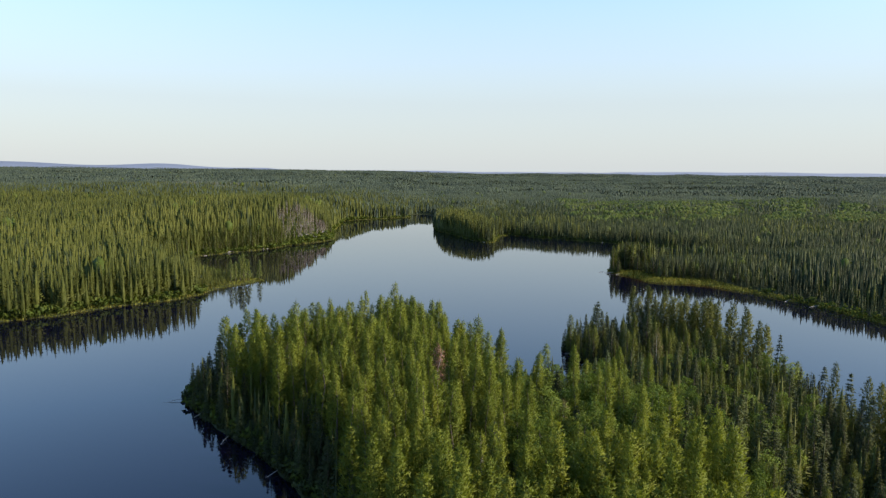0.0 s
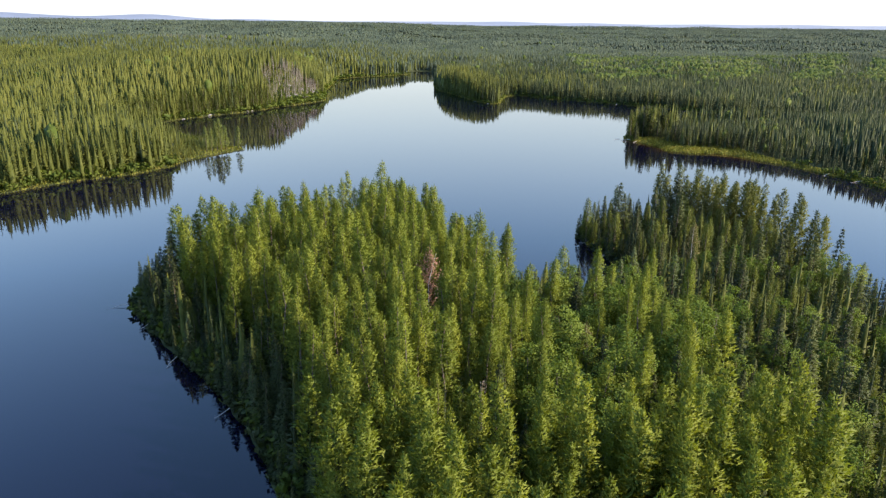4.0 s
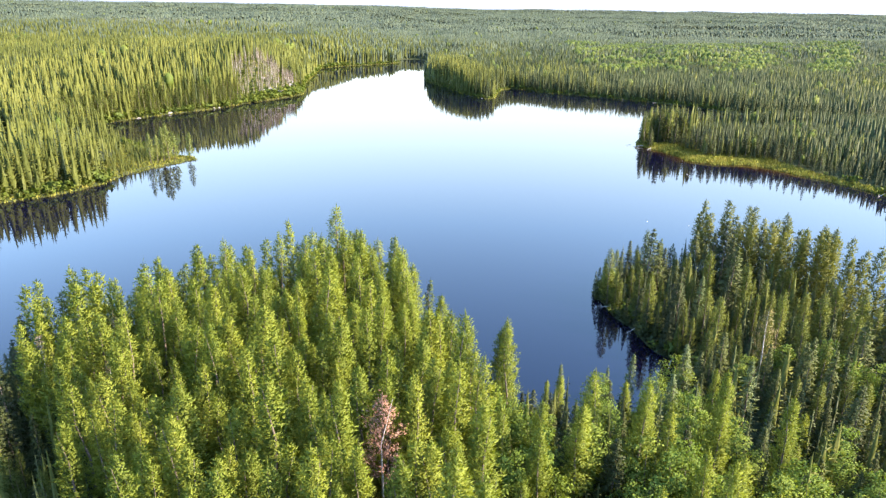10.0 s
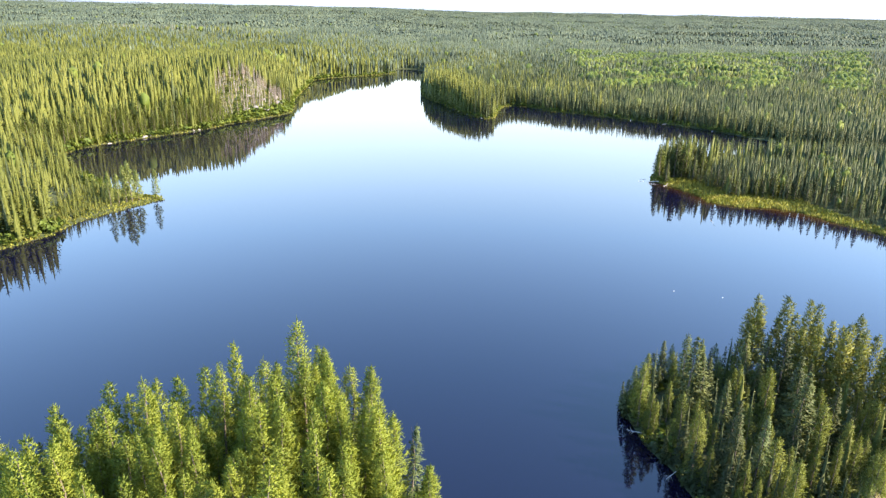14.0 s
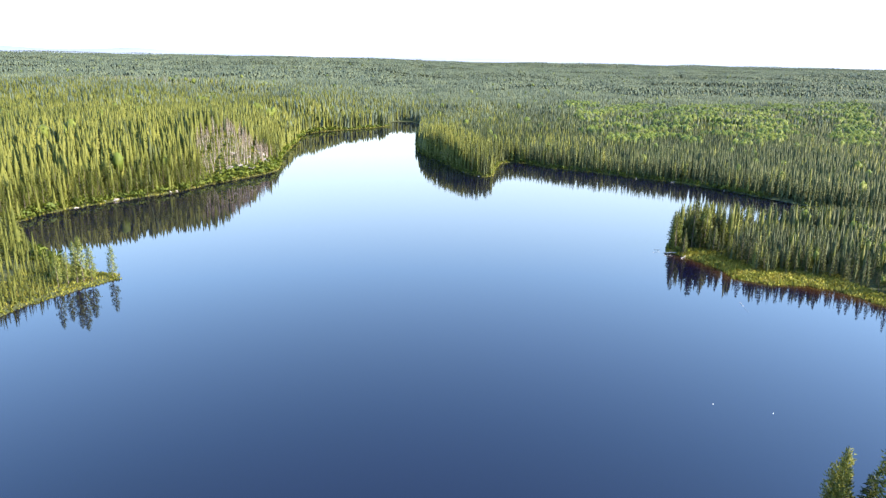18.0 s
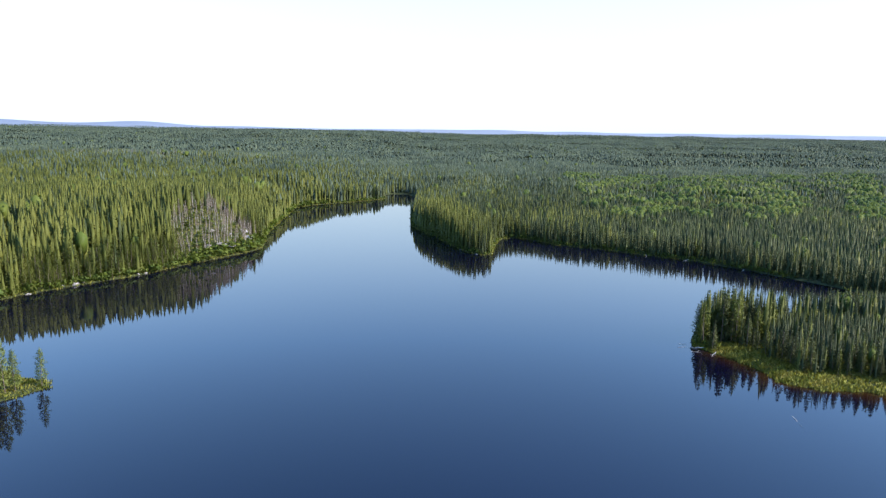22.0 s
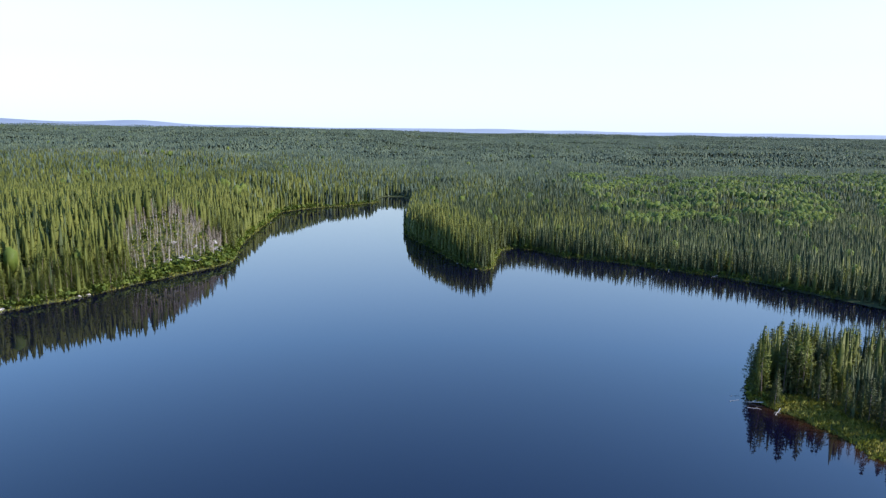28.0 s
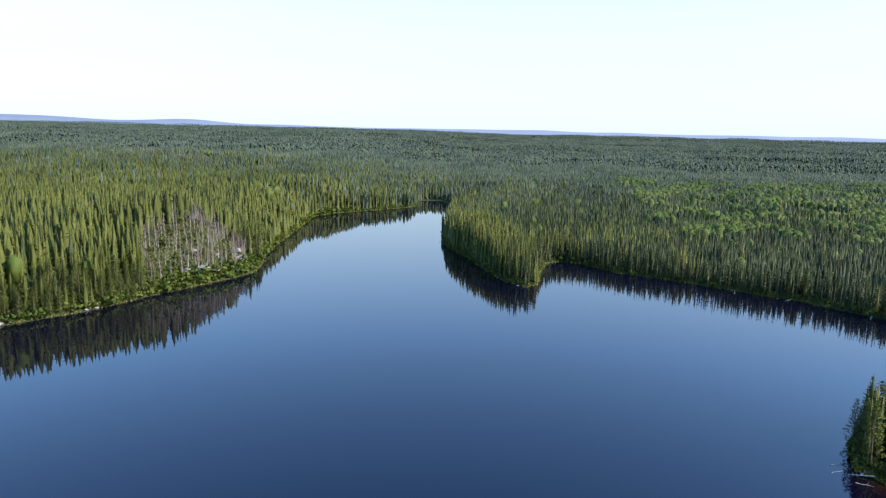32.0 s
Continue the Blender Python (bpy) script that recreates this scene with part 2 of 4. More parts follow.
def land(px, py, s=None):
    px, py = np.asarray(px, float), np.asarray(py, float)
    s = ashore(px, py) if s is None else s
    bank = np.where(s < 0, np.maximum(0.3 * s, -2.5), 0.9 * (1 - np.exp(-np.maximum(s, 0) / 3.0)))
    far_in = 1 - np.exp(-(np.maximum(s, 0) / 60.0) ** 1.5)
    hills = 3.5 + 2 * waves(px, py, 8, 420) + bump(px, py, -150, 470, 60, 90, 4) + bump(px, py, -420, 900, 330, 260, 5) + bump(px, py, -650, 2500, 450, 400, 11)
    hills = hills * np.where(inside(px, py, NEAR), 0.45, 1.0)
    knoll = bump(px, py, -96, 455, 22, 30, 6) * (1 - np.exp(-np.maximum(s, 0) / 9.0))
    hills = hills + 6.5 * (1 - np.exp(-(np.maximum(s, 0) / 15.0) ** 1.6)) * np.clip((-75 - px) / 20, 0, 1) * np.exp(-((np.minimum(py, 330) - 330) / 110) ** 2)
    out = np.hypot(px, py)
    hills = hills + 3.0 * waves(px, py, 12, 300) * np.where(px < 0, 1.0, 0.6) + 5 * waves(px, py, 9, 900) * np.clip((out - 600) / 900, 0, 1)
    rise = 0.0066 * np.maximum(out - 700, 0) + 0.0062 * np.clip(out - 1400, 0, 1700)
    return bank + np.where(px < -75, 1 - np.exp(-(np.maximum(s, 0) / 16.0) ** 1.6), far_in) * np.maximum(hills, 1) + knoll + rise


# ---- building helpers ----
def mesh_of(name, verts, tris, mats, which=None, tint=None, normals=None):
    me = bpy.data.meshes.new(name)
    verts, tris = np.asarray(verts, np.float32), np.asarray(tris, np.int32)
    if normals is not None:
        a, b, c = (verts[tris[:, k]] for k in range(3))
        turned = (np.cross(b - a, c - a) * normals[tris].mean(1)).sum(1) < 0
        tris = np.where(turned[:, None], tris[:, ::-1], tris)
    me.vertices.add(len(verts))
    me.vertices.foreach_set("co", verts.ravel())
    me.loops.add(tris.size)
    me.loops.foreach_set("vertex_index", tris.ravel())
    me.polygons.add(len(tris))
    me.polygons.foreach_set("loop_start", np.arange(len(tris), dtype=np.int32) * 3)
    for m in mats:
        me.materials.append(m)
    if which is not None:
        me.polygons.foreach_set("material_index", np.asarray(which, np.int32))
    if tint is not None:
        me.attributes.new("tint", "FLOAT", "POINT").data.foreach_set("value", np.asarray(tint, np.float32))
    if normals is not None:
        me.attributes.new("custom_normal", "FLOAT_VECTOR", "POINT").data.foreach_set("vector", np.asarray(normals, np.float32).ravel())
    me.update(calc_edges=True)
    return me


def puffed(v, rng, centre=0.0, up=0.5, rough=0.3):
    """Normals that lean outwards from the stem, or from the middle of a leafy crown, so that a crown shades as one soft mass."""
    n = np.array(v, float)
    if centre:
        n[:, 2] = (n[:, 2] - centre) * 0.8
    else:
        n[:, 2] = up * (np.hypot(n[:, 0], n[:, 1]) + 1e-4)
    n /= np.linalg.norm(n, axis=1, keepdims=True) + 1e-9
    n += rng.normal(size=n.shape) * rough
    return n / np.linalg.norm(n, axis=1, keepdims=True)


def joined(pieces):
    """Verts and triangles of several (verts, tris) as one."""
    verts, tris, base = [], [], 0
    for v, t in pieces:
        verts.append(v), tris.append(t + base)
        base += len(v)
    return np.concatenate(verts), np.concatenate(tris)


def blades(base, way, length, width, rng, level=0.0):
    """One pointed triangle per row: from base along way; level 1 lays them flat like boughs."""
    n = len(base)
    way = way / np.linalg.norm(way, axis=1, keepdims=True)
    side = np.cross(way, rng.normal(size=(n, 3)) * (1 - level) + np.array([0, 0, 1.6]) * level)
    side = side / np.linalg.norm(side, axis=1, keepdims=True) * (width / 2)[:, None]
    v = np.stack([base - side, base + side, base + way * length[:, None]], 1).reshape(-1, 3)
    return v, np.arange(3 * n).reshape(-1, 3)


def leaves(centre, size, rng):
    """One tilted diamond, of two triangles, per row."""
    n = len(centre)
    a = rng.normal(size=(n, 3))
    a /= np.linalg.norm(a, axis=1, keepdims=True)
    c = np.cross(a, rng.normal(size=(n, 3)))
    c /= np.linalg.norm(c, axis=1, keepdims=True)
    a, c = a * size[:, None], c * size[:, None] * 0.62
    v = np.stack([centre - a, centre + c, centre + a, centre - c], 1).reshape(-1, 3)
    k = 4 * np.arange(n)[:, None]
    return v, np.concatenate([k + [0, 1, 2], k + [0, 2, 3]])


def stem(points, radii, sides=6):
    """A tapered limb along points."""
    verts, tris = [], []
    points = [Vector(p) for p in points]
    for n, (p, r) in enumerate(zip(points, radii)):
        d = (points[min(n + 1, len(points) - 1)] - points[max(n - 1, 0)]).normalized()
        u = d.orthogonal().normalized()
        w = d.cross(u)
        for k in range(sides):
            a = 6.2832 * k / sides
            verts.append(p + (u * math.cos(a) + w * math.sin(a)) * r)
        if n:
            for k in range(sides):
                i, j = (n - 1) * sides + k, (n - 1) * sides + (k + 1) % sides
                tris += [(i, j, j + sides), (i, j + sides, i + sides)]
    return np.array([tuple(v) for v in verts]), np.array(tris)


def pine_crown(rng, high, wide, whorls=18, arms=5, bare=0.25, tuft=8, fine=1.0, power=0.62):
    """An uneven column of upswept, feathery boughs set all round the stem, drawn in to a point."""
    base, way, length, width = [], [], [], []
    count = whorls * arms
    turn, sway = rng.uniform(0, 6.28), rng.uniform(0, 6.28)
    for n in range(count):
        u = (n + rng.uniform(-1.5, 1.5)) / count
        u = min(max(u, 0.0), 0.99)
        a = turn + 2.4 * n + rng.normal() * 0.35
        reach = wide * (0.03 + (1 - u) ** power) * min(1.0, 0.65 + 1.8 * u) * (1 + 0.2 * math.sin(2 * a + 9 * u + sway) + 0.14 * math.sin(17 * u + a))
        r = reach * rng.uniform(0.72, 1.12)
        z = high * (bare + (0.965 - bare) * u)
        out = np.array([math.cos(a), math.sin(a), 0.0])
        lift = rng.uniform(0.15, 0.6)
        for s in (0.42, 0.62, 0.8, 0.95):
            p = out * r * s + np.array([0, 0, z + lift * r * s * s])
            for _ in range(max(2, round(tuft * min(1.0, reach / (0.4 * wide)) * (0.6 + 0.5 * s)))):
                base.append(p + rng.normal(size=3) * 0.15)
                way.append(out * rng.uniform(0.3, 1.0) + rng.normal(size=3) * 0.34 + np.array([0, 0, rng.uniform(0.3, 0.95)]))
                length.append(rng.uniform(0.26, 0.52) * fine * (1.1 - 0.45 * u)), width.append(rng.uniform(0.085, 0.155) * fine)
    for _ in range(12):
        base.append(np.array([0, 0, high * rng.uniform(0.91, 0.985)]))
        way.append(np.array([rng.normal() * 0.16, rng.normal() * 0.16, 1.0]))
        length.append(rng.uniform(0.3, 0.55)), width.append(0.06)
    return blades(np.array(base), np.array(way), np.array(length), np.array(width), rng, 0.35)


def spruce_crown(rng, high, wide, whorls=19, arms=6, tuft=4, fine=1.0):
    """A narrow spire of drooping, fringed branches."""
    base, way, length, width = [], [], [], []
    for w in range(whorls):
        u = 1 - (1 - min(max((w + rng.uniform(-0.3, 0.3)) / whorls, 0), 1)) ** 1.2
        z = high * (0.05 + 0.91 * u)
        reach = wide * max(1 - u, 0.0) ** 0.85 + 0.04
        turn = rng.uniform(0, 6.28)
        for k in range(arms):
            a = turn + 6.283 * k / arms + rng.normal() * 0.25
            r = reach * rng.uniform(0.6, 1.15)
            out = np.array([math.cos(a), math.sin(a), 0.0])
            for s in (0.4, 0.75, 1.0):
                p = out * r * s + np.array([0, 0, z - 0.35 * r * s])
                for _ in range(tuft):
                    base.append(p + rng.normal(size=3) * 0.08)
                    way.append(out * 0.8 + rng.normal(size=3) * 0.45 + np.array([0, 0, rng.uniform(-0.5, 0.35)]))
                    length.append(rng.uniform(0.3, 0.6) * (0.22 + 0.98 * min(1, 1.6 * (1 - u))) * fine), width.append(rng.uniform(0.10, 0.18) * fine)
    for _ in range(6):
        base.append(np.array([0, 0, high * rng.uniform(0.88, 0.965)]))
        way.append(np.array([rng.normal() * 0.15, rng.normal() * 0.15, 1.0]))
        length.append(rng.uniform(0.22, 0.4)), width.append(0.07)
    return blades(np.array(base), np.array(way), np.array(length), np.array(width), rng, 0.5)


def leafy_crown(rng, high, wide, count=2200, bare=0.2):
    """Billows of small leaves round many limb ends."""
    lumps = [(np.array([math.cos(2.4 * k), math.sin(2.4 * k), 0.0]) * wide * rng.uniform(0.2, 0.6) + [0, 0, high * (bare + 0.1 + (0.74 - bare) * (k / 13) + rng.normal() * 0.03)], wide * rng.uniform(0.32, 0.56) * (1.15 - 0.4 * k / 13)) for k in range(14)]
    lumps.append((np.array([0, 0, high * 0.9]), wide * 0.34))
    centre, size = [], []
    for c, r in lumps:
        d = rng.normal(size=(count // 15, 3))
        d /= np.linalg.norm(d, axis=1, keepdims=True)
        centre.append(c + d * r * rng.uniform(0.5, 1.06, (len(d), 1)) * [1, 1, 0.9])
        size.append(rng.uniform(0.08, 0.16, len(d)))
    return leaves(np.concatenate(centre), np.concatenate(size), rng)


def dead_crown(rng, high, wide, count=170, fluff=3):
    """Bare, bent side branches with broken twigs."""
    parts = []
    for _ in range(count):
        u = rng.uniform(0.28, 0.97)
        a, r = rng.uniform(0, 6.28), wide * (1.1 - u) * rng.uniform(0.5, 1.2) + 0.15
        b0 = np.array([[0, 0, high * u]])
        d = np.array([[math.cos(a), math.sin(a), rng.uniform(-0.35, 0.4)]])
        parts.append(blades(b0, d, np.array([r]), np.array([0.07]), rng))
        tip = b0 + d * r * rng.uniform(0.4, 0.9, (fluff, 1))
        parts.append(blades(tip, d + rng.normal(size=(fluff, 3)) * 0.8, rng.uniform(0.2, 0.5, fluff), np.full(fluff, 0.06), rng))
    return joined(parts)


def trunk_mesh(rng, high, thick, lean=0.02):
    pts = [(rng.normal() * lean * high * s, rng.normal() * lean * high * s, high * s - 0.3) for s in (0, 0.2, 0.45, 0.7, 0.97)]
    return stem(pts, [thick * 1.25, thick, thick * 0.8, thick * 0.5, thick * 0.12])


def part(name, data, parent, label=""):
    ob = new(name, data)
    ob.parent = parent
    return tagged(ob, label)


def tree(name, crown, leaf, wood, high, thick, rng, label, category, crown_name="crown", group=""):
    root = new(name)
    root.empty_display_size = 0.5
    v, t = trunk_mesh(rng, high, thick)
    part("trunk", mesh_of(name + "_trunk", v, t, [wood]), root)
    v, t = crown
    soft = None if crown_name == "bare_crown" else puffed(v, rng, 0.6 * high if "aspen" in name else 0.0, up=0.8, rough=0.4)
    part(crown_name, mesh_of(name + "_crown", v, t, [leaf], normals=soft), root)
    return tagged(root, label, category, group)


def spaced(x0, x1, y0, y1, gap, seed, jitter=0.42):
    """Jittered places on a grid."""
    rng = np.random.default_rng(seed)
    gx, gy = np.meshgrid(np.arange(x0, x1, gap), np.arange(y0, y1, gap))
    gx = gx + (np.arange(gx.shape[0]) % 2)[:, None] * gap / 2
    p = np.stack([gx.ravel(), gy.ravel()], 1)
    return p + rng.uniform(-jitter, jitter, p.shape) * gap


def strewn(name, shapes, places, heights, mats, seed, squeeze=0.2, billow=False, tints=None):
    """Many copies of unit-high shapes joined into one mesh."""
    rng = np.random.default_rng(seed)
    pick = rng.integers(0, len(shapes), len(places))
    allv, allt, allm, alltint, alln, base = [], [], [], [], [], 0
    for k, (v, t, m) in enumerate(shapes):
        at = np.where(pick == k)[0]
        if not len(at):
            continue
        a = rng.uniform(0, 6.283, len(at))
        h = heights[at]
        w = h * rng.uniform(1 - squeeze, 1 + squeeze, len(at))
        ca, sa = np.cos(a)[:, None] * w[:, None], np.sin(a)[:, None] * w[:, None]
        x = v[:, 0] * ca - v[:, 1] * sa + places[at, 0:1]
        y = v[:, 0] * sa + v[:, 1] * ca + places[at, 1:2]
        z = v[:, 2] * h[:, None] + places[at, 2:3]
        allv.append(np.stack([x, y, z], -1).reshape(-1, 3))
        n = puffed(v, rng, 0.6 if billow else 0.0, up=0.65, rough=0.34 if len(v) > 200 else 0.24)
        c1, s1 = np.cos(a)[:, None], np.sin(a)[:, None]
        alln.append(np.stack([n[:, 0] * c1 - n[:, 1] * s1, n[:, 0] * s1 + n[:, 1] * c1, n[:, 2] + 0 * c1], -1).reshape(-1, 3))
        allt.append((t[None] + (base + len(v) * np.arange(len(at)))[:, None, None]).reshape(-1, 3))
        allm.append(np.tile(m, len(at)))
        tone = rng.uniform(0, 1, len(at)) if tints is None else np.clip(tints[at] + rng.normal(size=len(at)) * 0.16, 0, 1)
        alltint.append(np.repeat(tone, len(v)))
        base += len(v) * len(at)
    return new(name, mesh_of(name, np.concatenate(allv), np.concatenate(allt), mats, np.concatenate(allm), np.concatenate(alltint), np.concatenate(alln)))


def tiered(seed, tiers, points, wide, bare, power=0.8, rise=-0.25, tufts=0, trunk=True, core=1.0, fluff=0.5):
    """A unit-high conifer for the middle distance: ragged overlapping skirts of boughs, drawn in to a point, with loose tufts.
    rise lifts (pine) or droops (spruce) the ends of the boughs."""
    rng = np.random.default_rng(seed)
    parts = []
    step = (0.97 - bare) / tiers
    for n in range(tiers):
        u = n / tiers
        reach = core * wide * (1 - u * 0.93) ** power * rng.uniform(0.82, 1.12)
        low = bare + step * (n + rng.uniform(-0.15, 0.15))
        a = (np.arange(2 * points) + rng.uniform(-0.32, 0.32, 2 * points)) * math.pi / points + rng.uniform(0, 6.28)
        tip = np.arange(2 * points) % 2 == 0
        r = reach * np.where(tip, rng.uniform(0.85, 1.3, 2 * points), rng.uniform(0.45, 0.72, 2 * points))
        z = low + np.where(tip, rise * r, 0.18 * step) + rng.normal(size=2 * points) * 0.12 * step
        off = rng.normal(size=2) * 0.10 * reach
        v = np.concatenate([np.stack([off[0] + r * np.cos(a), off[1] + r * np.sin(a), z], 1), [[0, 0, min(low + step * 1.75, 1.0) if n < tiers - 1 else 1.0]]])
        k = np.arange(2 * points)
        parts.append((v, np.stack([k, (k + 1) % (2 * points), np.full(2 * points, 2 * points)], 1)))
    if tufts:
        u = 1 - np.sqrt((np.arange(tufts) + rng.uniform(0, 1, tufts)) / tufts)
        a = np.arange(tufts) * 2.4 + rng.normal(size=tufts) * 0.4
        r = wide * (1 - u) ** power * rng.uniform(0.45, 0.9, tufts) * (1 + 0.18 * np.sin(3 * a + seed) + 0.12 * np.sin(17 * u + a))
        out = np.stack([np.cos(a), np.sin(a), 0 * a], 1)
        base = out * r[:, None] + np.stack([0 * u, 0 * u, bare + (0.93 - bare) * u], 1)
        way = out * 0.8 + rng.normal(size=(tufts, 3)) * 0.3 + [0, 0, 0.7 if rise > 0 else -0.1]
        parts.append(blades(base, way, wide * fluff * rng.uniform(0.7, 1.3, tufts) * (1.1 - 0.6 * u), wide * fluff * rng.uniform(0.38, 0.62, tufts) * (1.1 - 0.5 * u), rng))
    count = sum(len(t) for _, t in parts)
    if trunk:
        v, t = stem([(0, 0, -0.02), (0, 0, bare + 0.2)], [0.010, 0.007], 3)
        parts.append((v, t))
    v, t = joined(parts)
    return v, t, np.r_[np.zeros(count, int), np.ones(len(t) - count, int)]


def conifer(seed, rings, sides, tufts, wide, bare, power, lift, core=0.62, fluff=0.4, trunk=False, crest=0.8):
    """A unit-high conifer: a lumpy spindle for the shaded heart, wrapped in loose tufts that point along lift."""
    rng = np.random.default_rng(seed)

    def girth(u):
        return wide * np.maximum(1 - u, 0.0) ** power * np.minimum(1.0, 0.55 + 2.0 * u)

    verts, tris = [], []
    for n in range(rings):
        u = crest * n / (rings - 1)
        a = (np.arange(sides) + 0.5 * (n % 2) + rng.uniform(-0.3, 0.3, sides)) * 6.2832 / sides
        r = core * girth(u + 0.04) * rng.uniform(0.7, 1.3, sides)
        z = bare + (0.98 - bare) * (u + rng.uniform(-0.25, 0.25, sides) / rings * (n > 0))
        verts.append(np.stack([r * np.cos(a), r * np.sin(a), z], 1))
        k, q = n * sides + np.arange(sides), n * sides + (np.arange(sides) + 1) % sides
        if n < rings - 1:
            tris += [np.stack([k, q, q + sides], 1), np.stack([k, q + sides, k + sides], 1)]
        else:
            tris.append(np.stack([k, q, np.full(sides, rings * sides)], 1))
    verts.append(np.array([[0, 0, 0.985]]))
    parts = [(np.concatenate(verts), np.concatenate(tris))]
    u = np.clip(1 - ((np.arange(tufts) + rng.uniform(0, 1, tufts)) / tufts) ** 0.66, 0, 0.985)
    a = np.arange(tufts) * 2.4 + rng.normal(size=tufts) * 0.4
    lump = 1 + 0.20 * np.sin(3 * a + seed) * np.sin(9 * u + seed) + 0.15 * np.sin(19 * u + a)
    r = girth(u) * lump * rng.uniform(0.45, 0.85, tufts)
    out = np.stack([np.cos(a), np.sin(a), 0 * a], 1)
    base = out * r[:, None] + np.stack([0 * u, 0 * u, bare + (0.95 - bare) * u], 1)
    way = out * 0.85 + rng.normal(size=(tufts, 3)) * 0.3 + [0, 0, lift]
    size = wide * fluff * (1.15 - 0.6 * u)
    parts.append(blades(base, way, size * rng.uniform(0.7, 1.3, tufts), size * rng.uniform(0.42, 0.68, tufts), rng))
    count = sum(len(t) for _, t in parts)
    if trunk:
        parts.append(stem([(0, 0, -0.02), (0, 0, bare + 0.2)], [0.010, 0.007], 3))
    v, t = joined(parts)
    return v, t, np.r_[np.zeros(count, int), np.ones(len(t) - count, int)]


def billowy(seed, n, wide, bare=0.25, core=0.0):
    """A unit-high leafy crown: tilted leaf sprays over a lumpy shaded heart."""
    rng = np.random.default_rng(seed)
    d = rng.normal(size=(n, 3))
    d /= np.linalg.norm(d, axis=1, keepdims=True)
    c = d * [wide, wide, (1 - bare) / 2] * rng.uniform(0.7, 1.1, (n, 1)) + [0, 0, (1 + bare) / 2]
    parts = [leaves(c, wide * rng.uniform(0.7, 1.3, n) * (1.15 if core > 0.8 else 1.9) / math.sqrt(n), rng)]
    if core:
        ring, sides = [], 5
        for u in (-0.8, -0.1, 0.62):
            a = (np.arange(sides) + rng.uniform(-0.3, 0.3, sides)) * 6.2832 / sides
            r = core * wide * math.sqrt(1 - u * u) * rng.uniform(0.75, 1.25, sides)
            ring.append(np.stack([r * np.cos(a), r * np.sin(a), (1 + bare) / 2 + core * (1 - bare) / 2 * (u + rng.uniform(-0.15, 0.15, sides))], 1))
        k, q = np.arange(sides), (np.arange(sides) + 1) % sides
        t = [np.stack([k + o, q + o, q + o + sides], 1) for o in (0, sides)] + [np.stack([k + o, q + o + sides, k + o + sides], 1) for o in (0, sides)]
        t.append(np.stack([k + 2 * sides, q + 2 * sides, np.full(sides, 3 * sides)], 1))
        parts.append((np.concatenate(ring + [[[0, 0, (1 + bare) / 2 + core * (1 - bare) / 2]]]), np.concatenate(t)))
    v, t = joined(parts)
    return v, t, np.zeros(len(t), int)


# ---- ground and water ----
def spread(lo, a, b, hi, step, grow):
    """Even steps from a to b, widening outwards to lo and hi."""
    mid = list(np.arange(a, b, step))
    up, s = [mid[-1]], step
    while up[-1] < hi:
        s *= grow
        up.append(up[-1] + s)
    down, s = [mid[0]], step
    while down[-1] > lo:
        s *= grow
        down.append(down[-1] - s)
    return np.array(down[:0:-1] + mid + up[1:])


gx, gy = spread(-4500, -150, 200, 4500, 2.0, 1.06), spread(-1500, 60, 760, 4950, 2.2, 1.05)
X, Y = np.meshgrid(gx, gy)
S = ashore(X, Y)
Z = land(X, Y, S)
nx, ny = len(gx), len(gy)
i = (np.arange(ny - 1)[:, None] * nx + np.arange(nx - 1)).ravel()
tris = np.concatenate([np.stack([i, i + 1, i + nx + 1], 1), np.stack([i, i + nx + 1, i + nx], 1)])
ground = new("ground", mesh_of("ground", np.stack([X, Y, Z], -1).reshape(-1, 3), tris, [floor_mat]))
ground.data.shade_smooth()
tagged(ground, "dark mossy forest floor rising gently from the lake shore", "ground", kind="structure")

wx, wy = spread(-420, 60, 130, 300, 1.5, 1.25), spread(-330, 235, 325, 800, 1.5, 1.25)
X, Y = np.meshgrid(wx, wy)
reed = np.exp(-(away(X, Y, [(80, 306), (86, 292), (86, 285), (100, 279.5), (114, 266)]) / 3.8) ** 2)
nx, ny = len(wx), len(wy)
i = (np.arange(ny - 1)[:, None] * nx + np.arange(nx - 1)).ravel()
tris = np.concatenate([np.stack([i, i + 1, i + nx + 1], 1), np.stack([i, i + nx + 1, i + nx], 1)])
water = new("water", mesh_of("water", np.stack([X, Y, 0 * X], -1).reshape(-1, 3), tris, [water_mat], tint=reed.ravel()))
tagged(water, "still dark blue lake mirroring the forest and pale sky", "lake", kind="structure")

